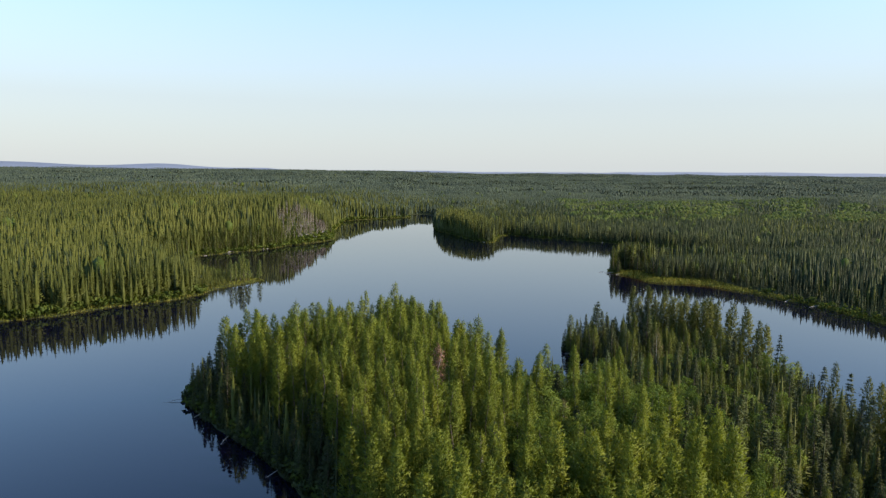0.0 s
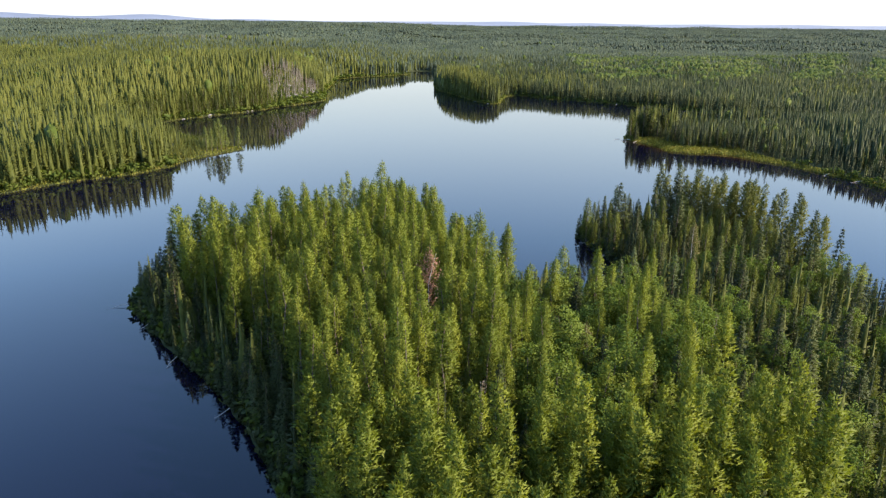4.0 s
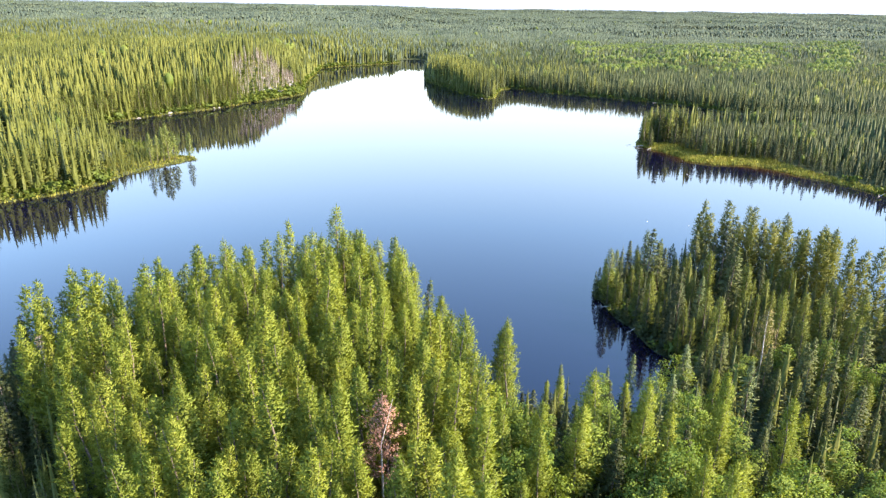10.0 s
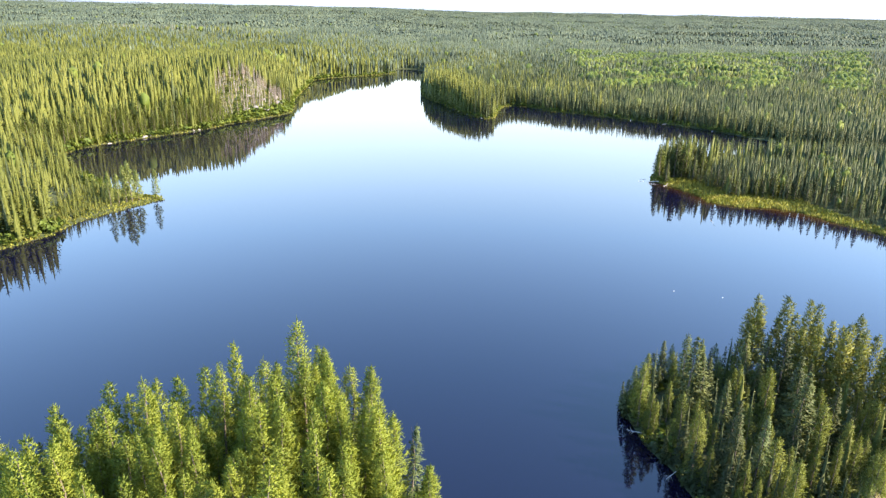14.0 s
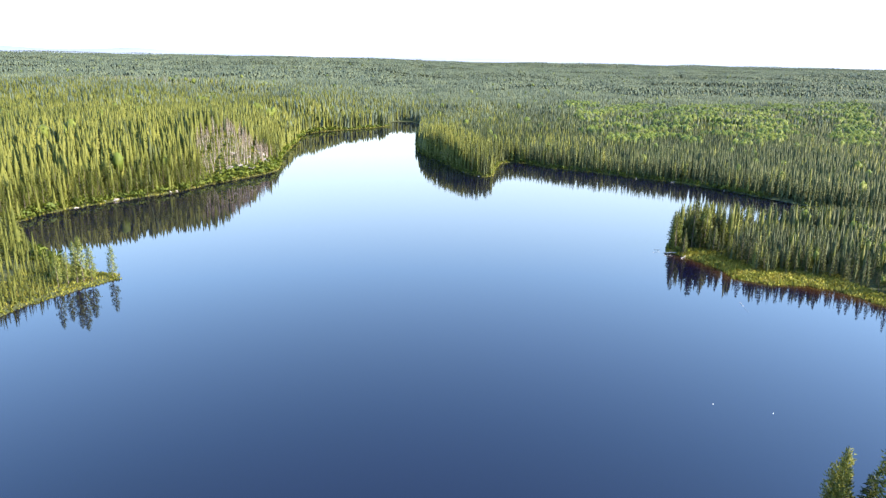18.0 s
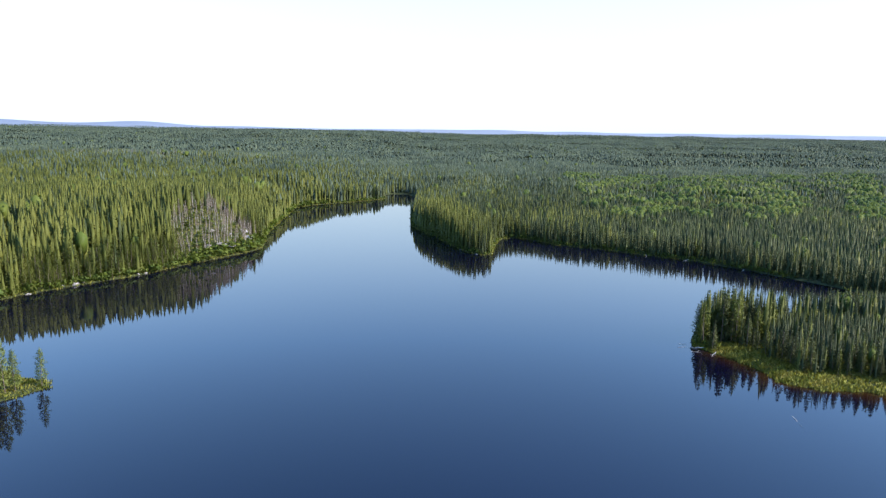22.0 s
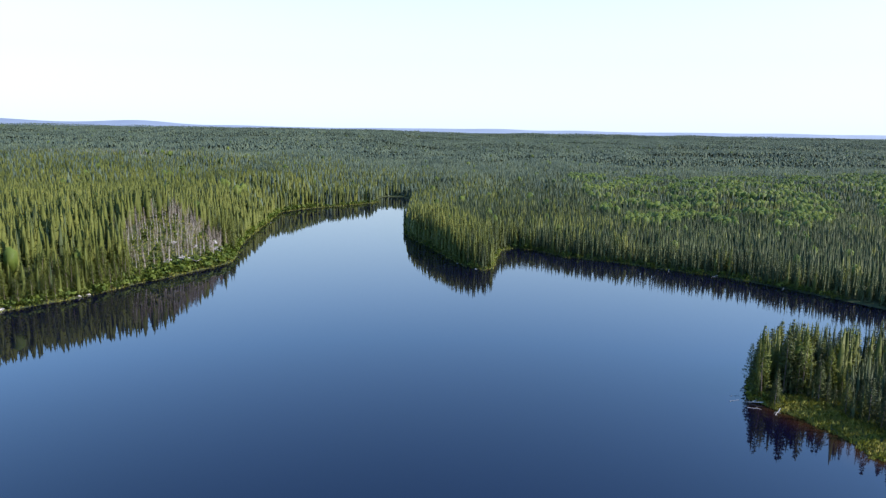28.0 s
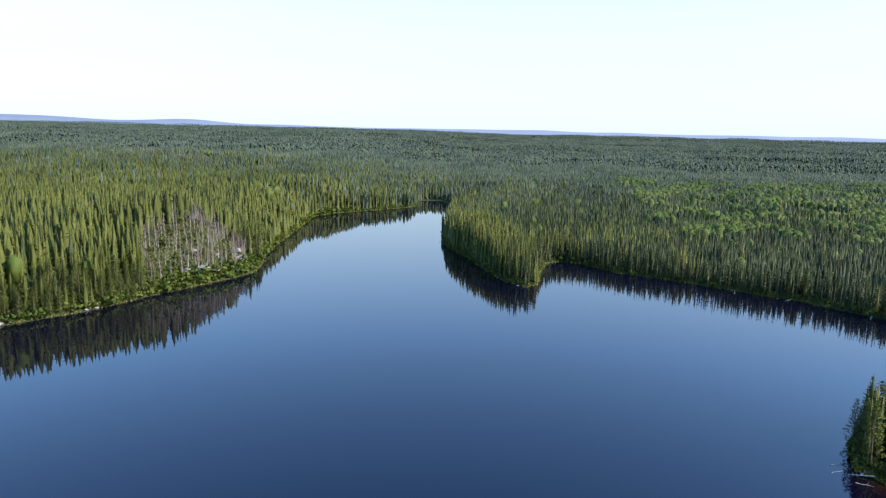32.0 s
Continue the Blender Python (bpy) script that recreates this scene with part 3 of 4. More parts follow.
# far hazy ridges behind the forest
for n, (dist, low, high, seed) in enumerate(((4650, 58, 7, 21), (5200, 70, 10, 22))):
    a = np.radians(np.linspace(-60, 60, 240))
    top = low + high * (waves(a * 1000, 0 * a, seed, 420) * 0.5 + 0.25 * waves(a * 1000, 0 * a, seed + 5, 90)) + n * 28 * np.exp(-((a + 0.60) / 0.10) ** 2) + n * 20 * np.exp(-((a + 0.40) / 0.05) ** 2)
    x, y = np.sin(a) * dist, np.cos(a) * dist
    v = np.concatenate([np.stack([x, y, top], 1), np.stack([x * 0.94, y * 0.94, 0 * x - 20], 1), np.stack([x * 1.02, y * 1.02, 0 * x - 20], 1)])
    k = np.arange(239)
    t = np.concatenate([np.stack([k + o, k + 1 + o, k + 1 + q], 1) for o, q in ((0, 240), (480, 0))] + [np.stack([k + o, k + 1 + q, k + q], 1) for o, q in ((0, 240), (480, 0))])
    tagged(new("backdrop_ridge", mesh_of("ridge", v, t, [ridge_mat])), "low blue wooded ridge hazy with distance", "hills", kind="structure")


# ---- trees of the near promontory ----
rng = np.random.default_rng(5)
pines = [tree("pine_tree", pine_crown(rng, 14.0, w, bare=b, whorls=24, arms=6, tuft=7, fine=0.86), pine_leaf, bark, 13.6, 0.13, rng, "tall jack pine with upswept yellow-green tufts on the promontory", "pine", group="promontory pines")
         for w, b in ((1.75, 0.12), (1.5, 0.20), (2.0, 0.10), (1.4, 0.22), (1.85, 0.06), (1.6, 0.16))]
spruces = [tree("spruce_tree", spruce_crown(rng, 11.0, w, 20, 6, 5), spruce_leaf, bark, 10.7, 0.11, rng, "narrow dark-green spruce with drooping fringed branches", "spruce", group="promontory spruces")
           for w in (1.6, 1.85, 1.4)]
aspens = [tree("aspen_tree", leafy_crown(rng, 10.0, w), aspen_leaf, bark, 9.0, 0.10, rng, "bright green leafy aspen among the conifers", "aspen", group="promontory aspens")
          for w in (2.4, 2.9)]
snags = [tree("dead_tree", dead_crown(rng, 12.0, w), grey_twig, dead_wood, 12.2, 0.11, rng, "bare grey dead conifer with broken twigs", "dead tree", "bare_crown", "dead grey trees")
         for w in (1.5, 1.2)]
dark_pines = [tree("headland_pine", pine_crown(rng, 14.0, w, bare=b, whorls=22, arms=6, tuft=6, fine=0.95), shore_leaf, bark, 13.6, 0.13, rng, "mid-green pine in the dense stand on the headland", "pine", group="headland pines")
              for w, b in ((1.8, 0.08), (1.5, 0.14), (2.0, 0.06), (1.65, 0.1))]
UNITS = {"pine_tree": 14.0, "headland_pine": 14.0, "spruce_tree": 11.0, "aspen_tree": 10.0, "dead_tree": 12.0, "larch_tree": 8.0}
placed = set()
counts = {}
spare = {"pine_tree": [], "headland_pine": [], "spruce_tree": [], "aspen_tree": [], "dead_tree": []}


def put(kinds, x, y, high, tilt=1.5):
    """Stand a tree of one of these kinds, high metres tall, at x, y; past the first 295 of a kind it joins the forest behind."""
    ob = kinds[int(rng.integers(len(kinds)))]
    kind = ob.name.split(".")[0]
    z = float(land(x, y)) - 0.1
    counts[kind] = counts.get(kind, 0) + 1
    if counts[kind] > 295 and kind in spare:
        spare[kind].append((x, y, z, high))
        return None
    k = high / UNITS[kind]
    m = pose(x, y, z, rng.normal() * tilt, rng.normal() * tilt, rng.uniform(0, 360)) @ Matrix.Diagonal((k * rng.uniform(0.85, 1.2), k * rng.uniform(0.85, 1.2), k, 1))
    if ob.name in placed:
        return copy_thing(ob, m)
    placed.add(ob.name)
    ob.matrix_basis = m
    return ob


spots = spaced(-60, 80, 52, 188, 2.75, 11)
s = ashore(spots[:, 0], spots[:, 1])
keep = inside(spots[:, 0], spots[:, 1], NEAR) & (s > 0.7)
spots, s = spots[keep], s[keep]
order = np.argsort(np.hypot(spots[:, 0] - 2, (spots[:, 1] - 122) * 0.9))
spots, s = spots[order], s[order]
mood = waves(spots[:, 0], spots[:, 1], 31, 34)
for (x, y), d, q in zip(spots, s, mood):
    if math.hypot(x + 0.6, (y - 110.5) * 0.8) < 3.0 or math.hypot(x + 27.5, y - 121) < 1.8 or math.hypot(x + 15, y - 152) < 1.8 or math.hypot(x + 17.9, y - 156.5) < 2.0 or math.hypot(x - 37, y - 106) < 2.0:
        continue
    east = x > 36 + 0.10 * (y - 100) and y < 138
    low = 8 < x < 44 and 80 < y < 135
    draw = rng.uniform()
    if 13 < x < 42 and 121 < y < 138:
        put(spruces if draw < 0.5 else aspens if draw < 0.75 else pines, x, y, rng.uniform(4.5, 8.0))
    elif low and not east:
        leafy = 0.62 if y < 112 else 0.38
        if draw < leafy:
            put(aspens, x, y, rng.uniform(7.5, 11))
        elif draw < leafy + 0.22:
            put(spruces, x, y, rng.uniform(7, 12))
        else:
            put(pines, x, y, rng.uniform(10.5, 13.5))
    elif east:
        if draw < 0.4:
            put(spruces, x, y, rng.uniform(9, 13.0))
        elif draw < 0.74 and q > 0:
            put(aspens, x, y, rng.uniform(7, 9))
        else:
            put(dark_pines, x, y, rng.uniform(10, 13.5))
    elif x > 22 and y > 134 and draw < (0.22 if x < 44 else 0.14):
        put(spruces, x, y, rng.uniform(11.0, 14.5) - 1.5 * (d < 3))
    elif x > 22 and y > 134:
        put(dark_pines, x, y, rng.uniform(12.4, 16.0) - 2.0 * (d < 3))
    elif x < -12 and d < 7:
        put(spruces if draw < 0.45 else dark_pines, x, y, rng.uniform(6.0, 13.0) * (0.55 if d < 2.5 else 1.0))
    elif d < 3.5 and draw < 0.5:
        put(spruces if draw < 0.4 else aspens, x, y, rng.uniform(3.5, 9))
    elif draw < 0.11:
        put(spruces, x, y, rng.uniform(7, 12.5))
    elif draw < 0.15:
        put(snags, x, y, rng.uniform(9, 12.5))
    else:
        put(pines, x, y, rng.uniform(12.4, 16.4) - 1.6 * (q < -0.5) - 2.0 * (d < 3))

put(pines[1:2], -17.9, 156.5, 17.0, 0)
put(snags, 37, 106, 10.5)
put(snags, -15, 150, 12.5)
put(snags, 1.5, 93, 9.5)
red = tree("red_dead_pine", pine_crown(rng, 15.5, 2.5, whorls=20, arms=6, bare=0.42, tuft=5, fine=0.75), red_leaf, dead_wood, 15.2, 0.13, rng, "dead pine with rust-pink needles standing among green pines", "dead tree")
red.matrix_basis = pose(-0.6, 112.0, float(land(-0.6, 112.0)) - 0.1)
UNITS.update({"browning_pine": 13.0, "pale_spruce": 11.0})
browning = [tree("browning_pine", pine_crown(rng, 13.0, 2.0, whorls=15, bare=0.35, tuft=4, fine=0.8), tan_leaf, dead_wood, 12.8, 0.12, rng, "dying pine with thin tan-brown needles among green pines", "pine", group="dying pines")]
for x, y, h in ((-27.5, 121.0, 13.0), (-15.0, 152.0, 13.5), (45.0, 138.5, 12.0), (18.5, 100.0, 10.0), (-33.0, 133.0, 12.5)):
    put(browning, x, y, h)
pale = [tree("pale_spruce", spruce_crown(rng, 11.0, w), silver_leaf, bark, 10.7, 0.11, rng, "slim silvery-green spruce standing out against darker trees", "spruce", group="silvery spruces") for w in (1.5, 1.3)]
for x, y, h in ((2.4, 150.5, 11.5), (4.0, 147.0, 8.5), (42.3, 153.5, 10.5), (28.0, 137.0, 9.0), (19.0, 134.0, 8.5), (24.5, 134.0, 8.0), (34.0, 134.5, 9.5), (33.5, 121.0, 9.0), (29.5, 126.5, 9.5), (22.0, 110.0, 9.0), (38.5, 128.0, 10.0), (-40.0, 118.0, 8.0), (-34.0, 110.5, 7.0), (-21.0, 95.0, 8.0)):
    put(pale, x, y, h)
for x, y, h in ((32.6, 168.2, 6.0), (33.6, 165.4, 4.5)):
    put(aspens, x, y, h)


# ---- forests round the lake ----
def unit(shape, high):
    v, t = shape
    return v / high, t, np.zeros(len(t), int)


PN = [unit(pine_crown(rng, 14.0, w, 16, 6, 0.2, 4, 1.3), 14.0) for w in (1.55, 1.85, 1.7)]
SN = [unit(spruce_crown(rng, 11.0, w, 16, 6, 3, 1.3), 11.0) for w in (1.25, 1.5)]
AN = [unit(leafy_crown(rng, 10.0, 2.4, 500), 10.0)]
P1 = [conifer(k, 5, 6, 110, 0.148 + 0.016 * (k % 3), 0.03, 0.74, 0.35, 0.40, 0.36, True, 0.88) for k in range(6)]
P2 = [conifer(k + 10, 4, 5, 22, 0.150 + 0.016 * (k % 4), 0.04, 0.64, 0.3, 0.60, 0.50, False, 0.86) for k in range(9)]
P3 = [conifer(k + 20, 2, 4, 4, 0.170 + 0.012 * (k % 3), 0.06, 0.66, 0.3, 0.85, 0.7, False, 0.7) for k in range(6)]
P4 = [conifer(k + 30, 2, 3, 0, 0.28, 0.05, 0.6, 0.0, 1.0, 0.8, False, 0.65) for k in range(4)]
S1 = [conifer(k + 40, 5, 5, 96, 0.110 + 0.012 * (k % 3), 0.02, 0.84, -0.1, 0.36, 0.46, True) for k in range(6)]
S2 = [conifer(k + 50, 3, 4, 14, 0.118 + 0.010 * (k % 4), 0.03, 0.84, -0.1, 0.72, 0.54, False, 0.7) for k in range(9)]
S3 = [conifer(k + 60, 2, 4, 3, 0.135 + 0.010 * (k % 3), 0.04, 0.82, 0.0, 0.88, 0.72, False, 0.6) for k in range(6)]
A1 = [billowy(k + 66, 150, 0.20, 0.2, 0.7) for k in range(4)]
A2 = [billowy(k + 70, 26, 0.22, 0.15, 0.92) for k in range(5)]
A3 = [billowy(k + 80, 8, 0.25, 0.1, 0.98) for k in range(4)]
D2 = [tiered(k + 90, 3, 3, 0.06, 0.2, 0.8, -0.1, 14, True, 0.7, 0.7) for k in range(3)]

spots = spaced(-60, 74, 60, 188, 1.9, 12)
s = ashore(spots[:, 0], spots[:, 1])
keep = inside(spots[:, 0], spots[:, 1], NEAR) & (s > -0.25) & (s < 3.4)
spots = spots[keep]
at = np.c_[spots, land(spots[:, 0], spots[:, 1]) - 0.1]
half = rng.uniform(0, 1, len(at)) < 0.6
tagged(strewn("edge_spruces", SN, at[half], rng.uniform(2.5, 7.0, half.sum()), [spruce_mass], 72, 0.3), "low dark spruces leaning out along the promontory's bank", "spruces", kind="stuff")
tagged(strewn("edge_bushes", AN, at[~half], rng.uniform(1.5, 4.5, (~half).sum()), [aspen_mass], 73, 0.3, True), "leafy bushes along the promontory's bank", "shrubs", kind="stuff")

spots = spaced(-58, 72, 60, 186, 2.9, 13)
s = ashore(spots[:, 0], spots[:, 1])
spots = spots[inside(spots[:, 0], spots[:, 1], NEAR) & (s > 2.0)]
at = np.c_[spots, land(spots[:, 0], spots[:, 1]) - 0.1]
firs = rng.uniform(0, 1, len(at)) < np.where((at[:, 0] > 22) & (at[:, 1] > 130), 0.9, 0.55)
tagged(strewn("young_spruces", S1, at[firs], rng.uniform(4.0, 9.0, firs.sum()), [spruce_mass, bark], 74, 0.3), "young dark spruces growing under the tall pines", "spruces", kind="stuff")
tagged(strewn("young_pines", P1, at[~firs], rng.uniform(5.0, 10.0, (~firs).sum()), [pine_mass, bark], 75, 0.3), "young pines filling the gaps between taller trees", "pines", kind="stuff")

for kind, shapes, mats, label in (("pine_tree", PN, [stand_leaf], "yellow-green pines crowding the promontory"), ("headland_pine", PN, [pine_mass], "mid-green pines crowding the headland"), ("spruce_tree", SN, [spruce_mass], "dark spruces crowding the promontory"),
                                  ("aspen_tree", AN, [aspen_mass], "leafy aspens crowding the promontory")):
    if spare[kind]:
        rows = np.array(spare[kind])
        tagged(strewn(kind.replace("_tree", "").replace("headland_", "") + "_stand", shapes, rows[:, :3], rows[:, 3], mats, 71, billow=kind == "aspen_tree"), label, "forest", kind="stuff")


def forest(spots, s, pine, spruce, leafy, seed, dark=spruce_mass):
    """Stand a mixed forest: pines on the west and higher land, spruces on the flats, aspens in patches."""
    rng = np.random.default_rng(seed)
    x, y = spots[:, 0], spots[:, 1]
    at = np.stack([x, y, land(x, y, s) - 0.15], 1)
    q = waves(x, y, 17, 170) + 0.5 * waves(x, y, 18, 45)
    west = 1 / (1 + np.exp((x + 0.04 * y - 10) / 30))
    isle = np.exp(-(((x - 8) / 26) ** 2 + ((y - 500) / 60) ** 2)) * (s < 26)
    draw = rng.uniform(0, 1, len(x))
    pp = np.clip((0.03 + 0.87 * west) * np.clip(1.35 - y / 1400, 0.25, 1) + 0.8 * isle + 0.15 * q, 0.02, 0.95)
    grove = waves(x, y, 19, 60) + 0.6 * waves(x, y, 20, 22)
    pa = np.where((x > 100 + 0.12 * (y - 500)) & (x < 480) & (y > 500) & (y < 900) & (grove > 0.22), 0.62, np.where(grove > 1.0, 0.04, 0.003)) * (s > 10)
    kind = np.where(draw < pa, 2, np.where(rng.uniform(0, 1, len(x)) < pp, 0, 1))
    bare_patch = waves(x, y, 23, 300) + 0.5 * waves(x, y, 24, 90)
    edge = np.clip(0.85 + s / 30, 0.85, 1.0)
    edge = np.where((x > 100) & (y < 276) & (y > 60), np.clip(0.36 + s / 34, 0.36, 1.0), edge)
    on_spur = (x > 70) & (x < 150) & (y > 262) & (y < 350)
    spur = np.where(on_spur, np.where((x < 100) & (y > 312), 1.22, np.where(y > 318, 1.05, 0.70)), 1.0)
    spit = (x < -78) & (x > -140) & (y > 256) & (y < 300)
    spur = np.where(spit, np.clip(0.30 + (-x - 94) / 60, 0.30, 1.0), spur)
    pp = np.where(on_spur, np.where((x < 100) & (y > 312), 0.45, 0.12), pp)
    pa = np.where(on_spur, 0.015, pa)
    pp = np.where(spit, 0.75, pp)
    kind = np.where(draw < pa, 2, np.where(rng.uniform(0, 1, len(x)) < pp, 0, 1))
    tall = (11.0 + 2.6 * west + 6.0 * isle) * edge * spur * (1.08 - (0.26 + 0.14 * west) * rng.uniform(0, 1, len(x)) ** 1.3) * np.where(bare_patch < -0.75, 0.72, 1.0) * np.clip(1.28 - y / 2000, 0.88, 1.0)
    tone = 0.5 + 0.35 * isle + 0.38 * waves(x, y, 41, 80) + 0.15 * waves(x, y, 42, 500)
    grey = ((x + 335) / 130) ** 2 + ((y - 890) / 48) ** 2 + 0.4 * q < 0.9
    # in the far bands pines take the haze-tinted colour as well
    for k, (name, shapes, mats, f, label) in enumerate((("pine_forest", pine, [haze_tinted_mass if dark is haze_tinted_mass else pine_mass, bark], 1.0, "dense sunlit yellow-green pine forest on the lake shore"),
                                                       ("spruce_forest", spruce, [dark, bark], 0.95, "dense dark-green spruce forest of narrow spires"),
                                                       ("aspen_forest", leafy, [aspen_mass, bark], 0.95, "patches of bright green leafy trees in the forest"))):
        sel = (kind == k) & ~(grey & (k == 1))
        if sel.any():
            tagged(strewn(name, shapes, at[sel], tall[sel] * f, mats, seed + k, billow=k == 2, tints=tone[sel]), label, "forest", kind="stuff")
    sel = (kind == 1) & grey
    if sel.any():
        tagged(strewn("dead_forest", D2, at[sel], tall[sel], [grey_mass, dead_wood], seed + 7), "stand of bare grey dead spruces on the hillside", "forest", kind="stuff")


MARSH = [(84, 312), (88, 310), (96.6, 307.5), (104, 302.5), (109.6, 293.5), (114, 284), (117.5, 271), (122, 260), (128, 247), (120, 238), (70, 266), (80, 304)]
SPIT = [(-91, 250), (-97, 262), (-96, 296), (-70, 290), (-70, 262), (-82, 246)]
BARE = [(-97, 412), (-108, 430), (-108, 450), (-97, 470), (-76, 470), (-66, 450), (-76, 426)]


def wooded(spots, margin=0.8):
    s = ashore(spots[:, 0], spots[:, 1])
    x, y = spots[:, 0], spots[:, 1]
    keep = (s > margin) & ~(inside(x, y, NEAR) & (y > 52)) & ~((inside(x, y, MARSH) & (s < 7.0)) | inside(x, y, SPIT) | inside(x, y, BARE))
    return spots[keep], s[keep]


# single trees along the clearest shores: the low spur beside the marsh, and the western bank
rng = np.random.default_rng(131)
UNITS.update({"shore_spruce": 11.0, "shore_pine": 14.0})
shore_spruces = [tree("shore_spruce", spruce_crown(rng, 11.0, w, 17, 6, 3, 1.25), spruce_leaf, bark, 10.7, 0.11, rng, "dark-green spruce crowding the low shore", "spruce", group="shore spruces") for w in (1.55, 1.85, 1.4, 1.7)]
shore_pines = [tree("shore_pine", pine_crown(rng, 14.0, w, 18, 5, 0.02, 4, 1.35, 0.78), shore_leaf, bark, 13.6, 0.13, rng, "sunlit olive-green pine along the lake bank", "pine", group="shore pines") for w in (2.3, 2.6, 2.0, 2.45)]
taken = []
spots, s = wooded(spaced(76, 124, 268, 346, 2.3, 132), 0.6)
for (x, y), d in sorted(zip(map(tuple, spots), s), key=lambda p: p[0][0] + 0.3 * abs(p[0][1] - 310)):
    if counts.get("shore_spruce", 0) >= 280 or d > 16:
        continue
    tip = x < 98 and y > 310
    put(shore_pines if rng.uniform() < (0.35 if tip else 0.08) else shore_spruces, x, y, rng.uniform(10.0, 13.5) if tip else rng.uniform(5.2, 8.6))
    taken.append((x, y))
spots, s = wooded(spaced(-150, -74, 318, 480, 2.6, 133), 1.0)
for (x, y), d in sorted(zip(map(tuple, spots), s), key=lambda p: p[1]):
    if counts.get("shore_pine", 0) >= 285 or d > 11:
        continue
    put(shore_spruces if rng.uniform() < 0.06 else shore_pines, x, y, rng.uniform(9.0, 14.0) * (0.78 + 0.22 * min(d / 7, 1)))
    taken.append((x, y))
TAKEN = {(round(x / 2.3), round(y / 2.3)) for x, y in taken}


def untaken(spots):
    return np.array([(round(x / 2.3), round(y / 2.3)) not in TAKEN for x, y in spots])


spots, s = wooded(spaced(-330, 420, 120, 560, 2.1, 51))
free = untaken(spots) & ((spots[:, 0] > -20) | (np.random.default_rng(59).uniform(0, 1, len(s)) < 0.64))
spots, s = spots[free], s[free]
x, y = spots.T
reach = (np.abs(x) < 80 + 0.74 * y)
front = (s < 13) & (np.hypot(x - 5, y - 190) < 330)
forest(spots[front & reach], s[front & reach], P1, S1, A1, 61)
forest(spots[~front & reach], s[~front & reach], P2, S2, A2, 62)
spots, s = wooded(spaced(-800, 800, 560, 1100, 2.9, 52))
reach = np.abs(spots[:, 0]) < 50 + 0.70 * (spots[:, 1] - 30)
spots, s = spots[reach], s[reach]
# share of trees given the painted haze colour grows with distance
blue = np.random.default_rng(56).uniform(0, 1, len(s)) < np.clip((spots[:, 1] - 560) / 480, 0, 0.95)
forest(spots[~blue], s[~blue], P3, S3, A3, 67)
forest(spots[blue], s[blue], P3, S3, A3, 63, haze_tinted_mass)
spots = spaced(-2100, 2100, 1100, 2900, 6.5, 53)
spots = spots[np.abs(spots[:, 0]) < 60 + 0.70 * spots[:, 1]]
forest(spots, np.full(len(spots), 400.0), P4, P4, A3, 64, haze_tinted_mass)
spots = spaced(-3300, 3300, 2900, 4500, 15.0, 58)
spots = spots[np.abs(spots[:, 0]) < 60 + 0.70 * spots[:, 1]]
forest(spots, np.full(len(spots), 400.0), P4, P4, P4, 69, haze_tinted_mass)
# undergrowth of the low spur beside the marsh
spots, s = wooded(spaced(76, 140, 262, 348, 2.3, 55), 0.6)
free = untaken(spots)
spots, s = spots[free], s[free]
forest(spots, s, P1, S1, A1, 66)
spots, s = wooded(spaced(-12, 70, -40, 54, 3.3, 57))
forest(spots, s, P2, S2, A2, 68)
# behind the start of the flight
spots, s = wooded(spaced(-480, 420, -320, 120, 6.0, 54))
forest(spots, s, P3, S3, A3, 65)

# ---- shore growth ----
def tussock(seed, n=7):
    rng = np.random.default_rng(seed)
    base = np.c_[rng.normal(size=(n, 2)) * 0.22, np.zeros(n)]
    way = np.c_[rng.normal(size=(n, 2)) * 0.45, np.ones(n)]
    v, t = blades(base, way, rng.uniform(0.7, 1.1, n), np.full(n, 0.3), rng)
    return v, t, np.zeros(n, int)


def sedge(spots, low, high, seed, label):
    rng = np.random.default_rng(seed)
    at = np.c_[spots, land(spots[:, 0], spots[:, 1]) - 0.05]
    ob = strewn("shore_grass", [tussock(k) for k in range(6)], at, rng.uniform(low, high, len(at)), [grass_leaf], seed, 0.5,
                tints=0.5 + 0.4 * waves(spots[:, 0], spots[:, 1], 77, 7))
    tagged(ob, label, "grass", kind="stuff")


spots = spaced(66, 150, 195, 330, 0.5, 81)
s = ashore(spots[:, 0], spots[:, 1])
wet = inside(spots[:, 0], spots[:, 1], MARSH) & (s > -0.5)
rim = (s > -0.3) & (s < 2.2) & (spots[:, 0] > 74) & ((spots[:, 1] < 262) | (spots[:, 0] < 90))
sedge(spots[wet | rim], 0.45, 0.95, 82, "yellow-green sedge marsh along the low shore")
spots = spaced(-180, -66, 170, 300, 0.7, 83)
s = ashore(spots[:, 0], spots[:, 1])
spit = (s > -0.4) & ((s < 3.0) | inside(spots[:, 0], spots[:, 1], SPIT))
sedge(spots[spit], 0.4, 0.9, 84, "bright yellow-green sedge on the low spit and its shore")
spots = spaced(-140, 130, 300, 700, 0.9, 85)
s = ashore(spots[:, 0], spots[:, 1])
sedge(spots[(s > -0.3) & (s < 1.8)], 0.4, 0.9, 86, "pale green grass fringe along the far shores")

spots = spaced(-106, -66, 414, 472, 0.9, 94)
s = ashore(spots[:, 0], spots[:, 1])
sedge(spots[inside(spots[:, 0], spots[:, 1], BARE) & (s > 0.3)], 0.4, 1.0, 97, "yellow-green grass between pale rocks on the open slope")

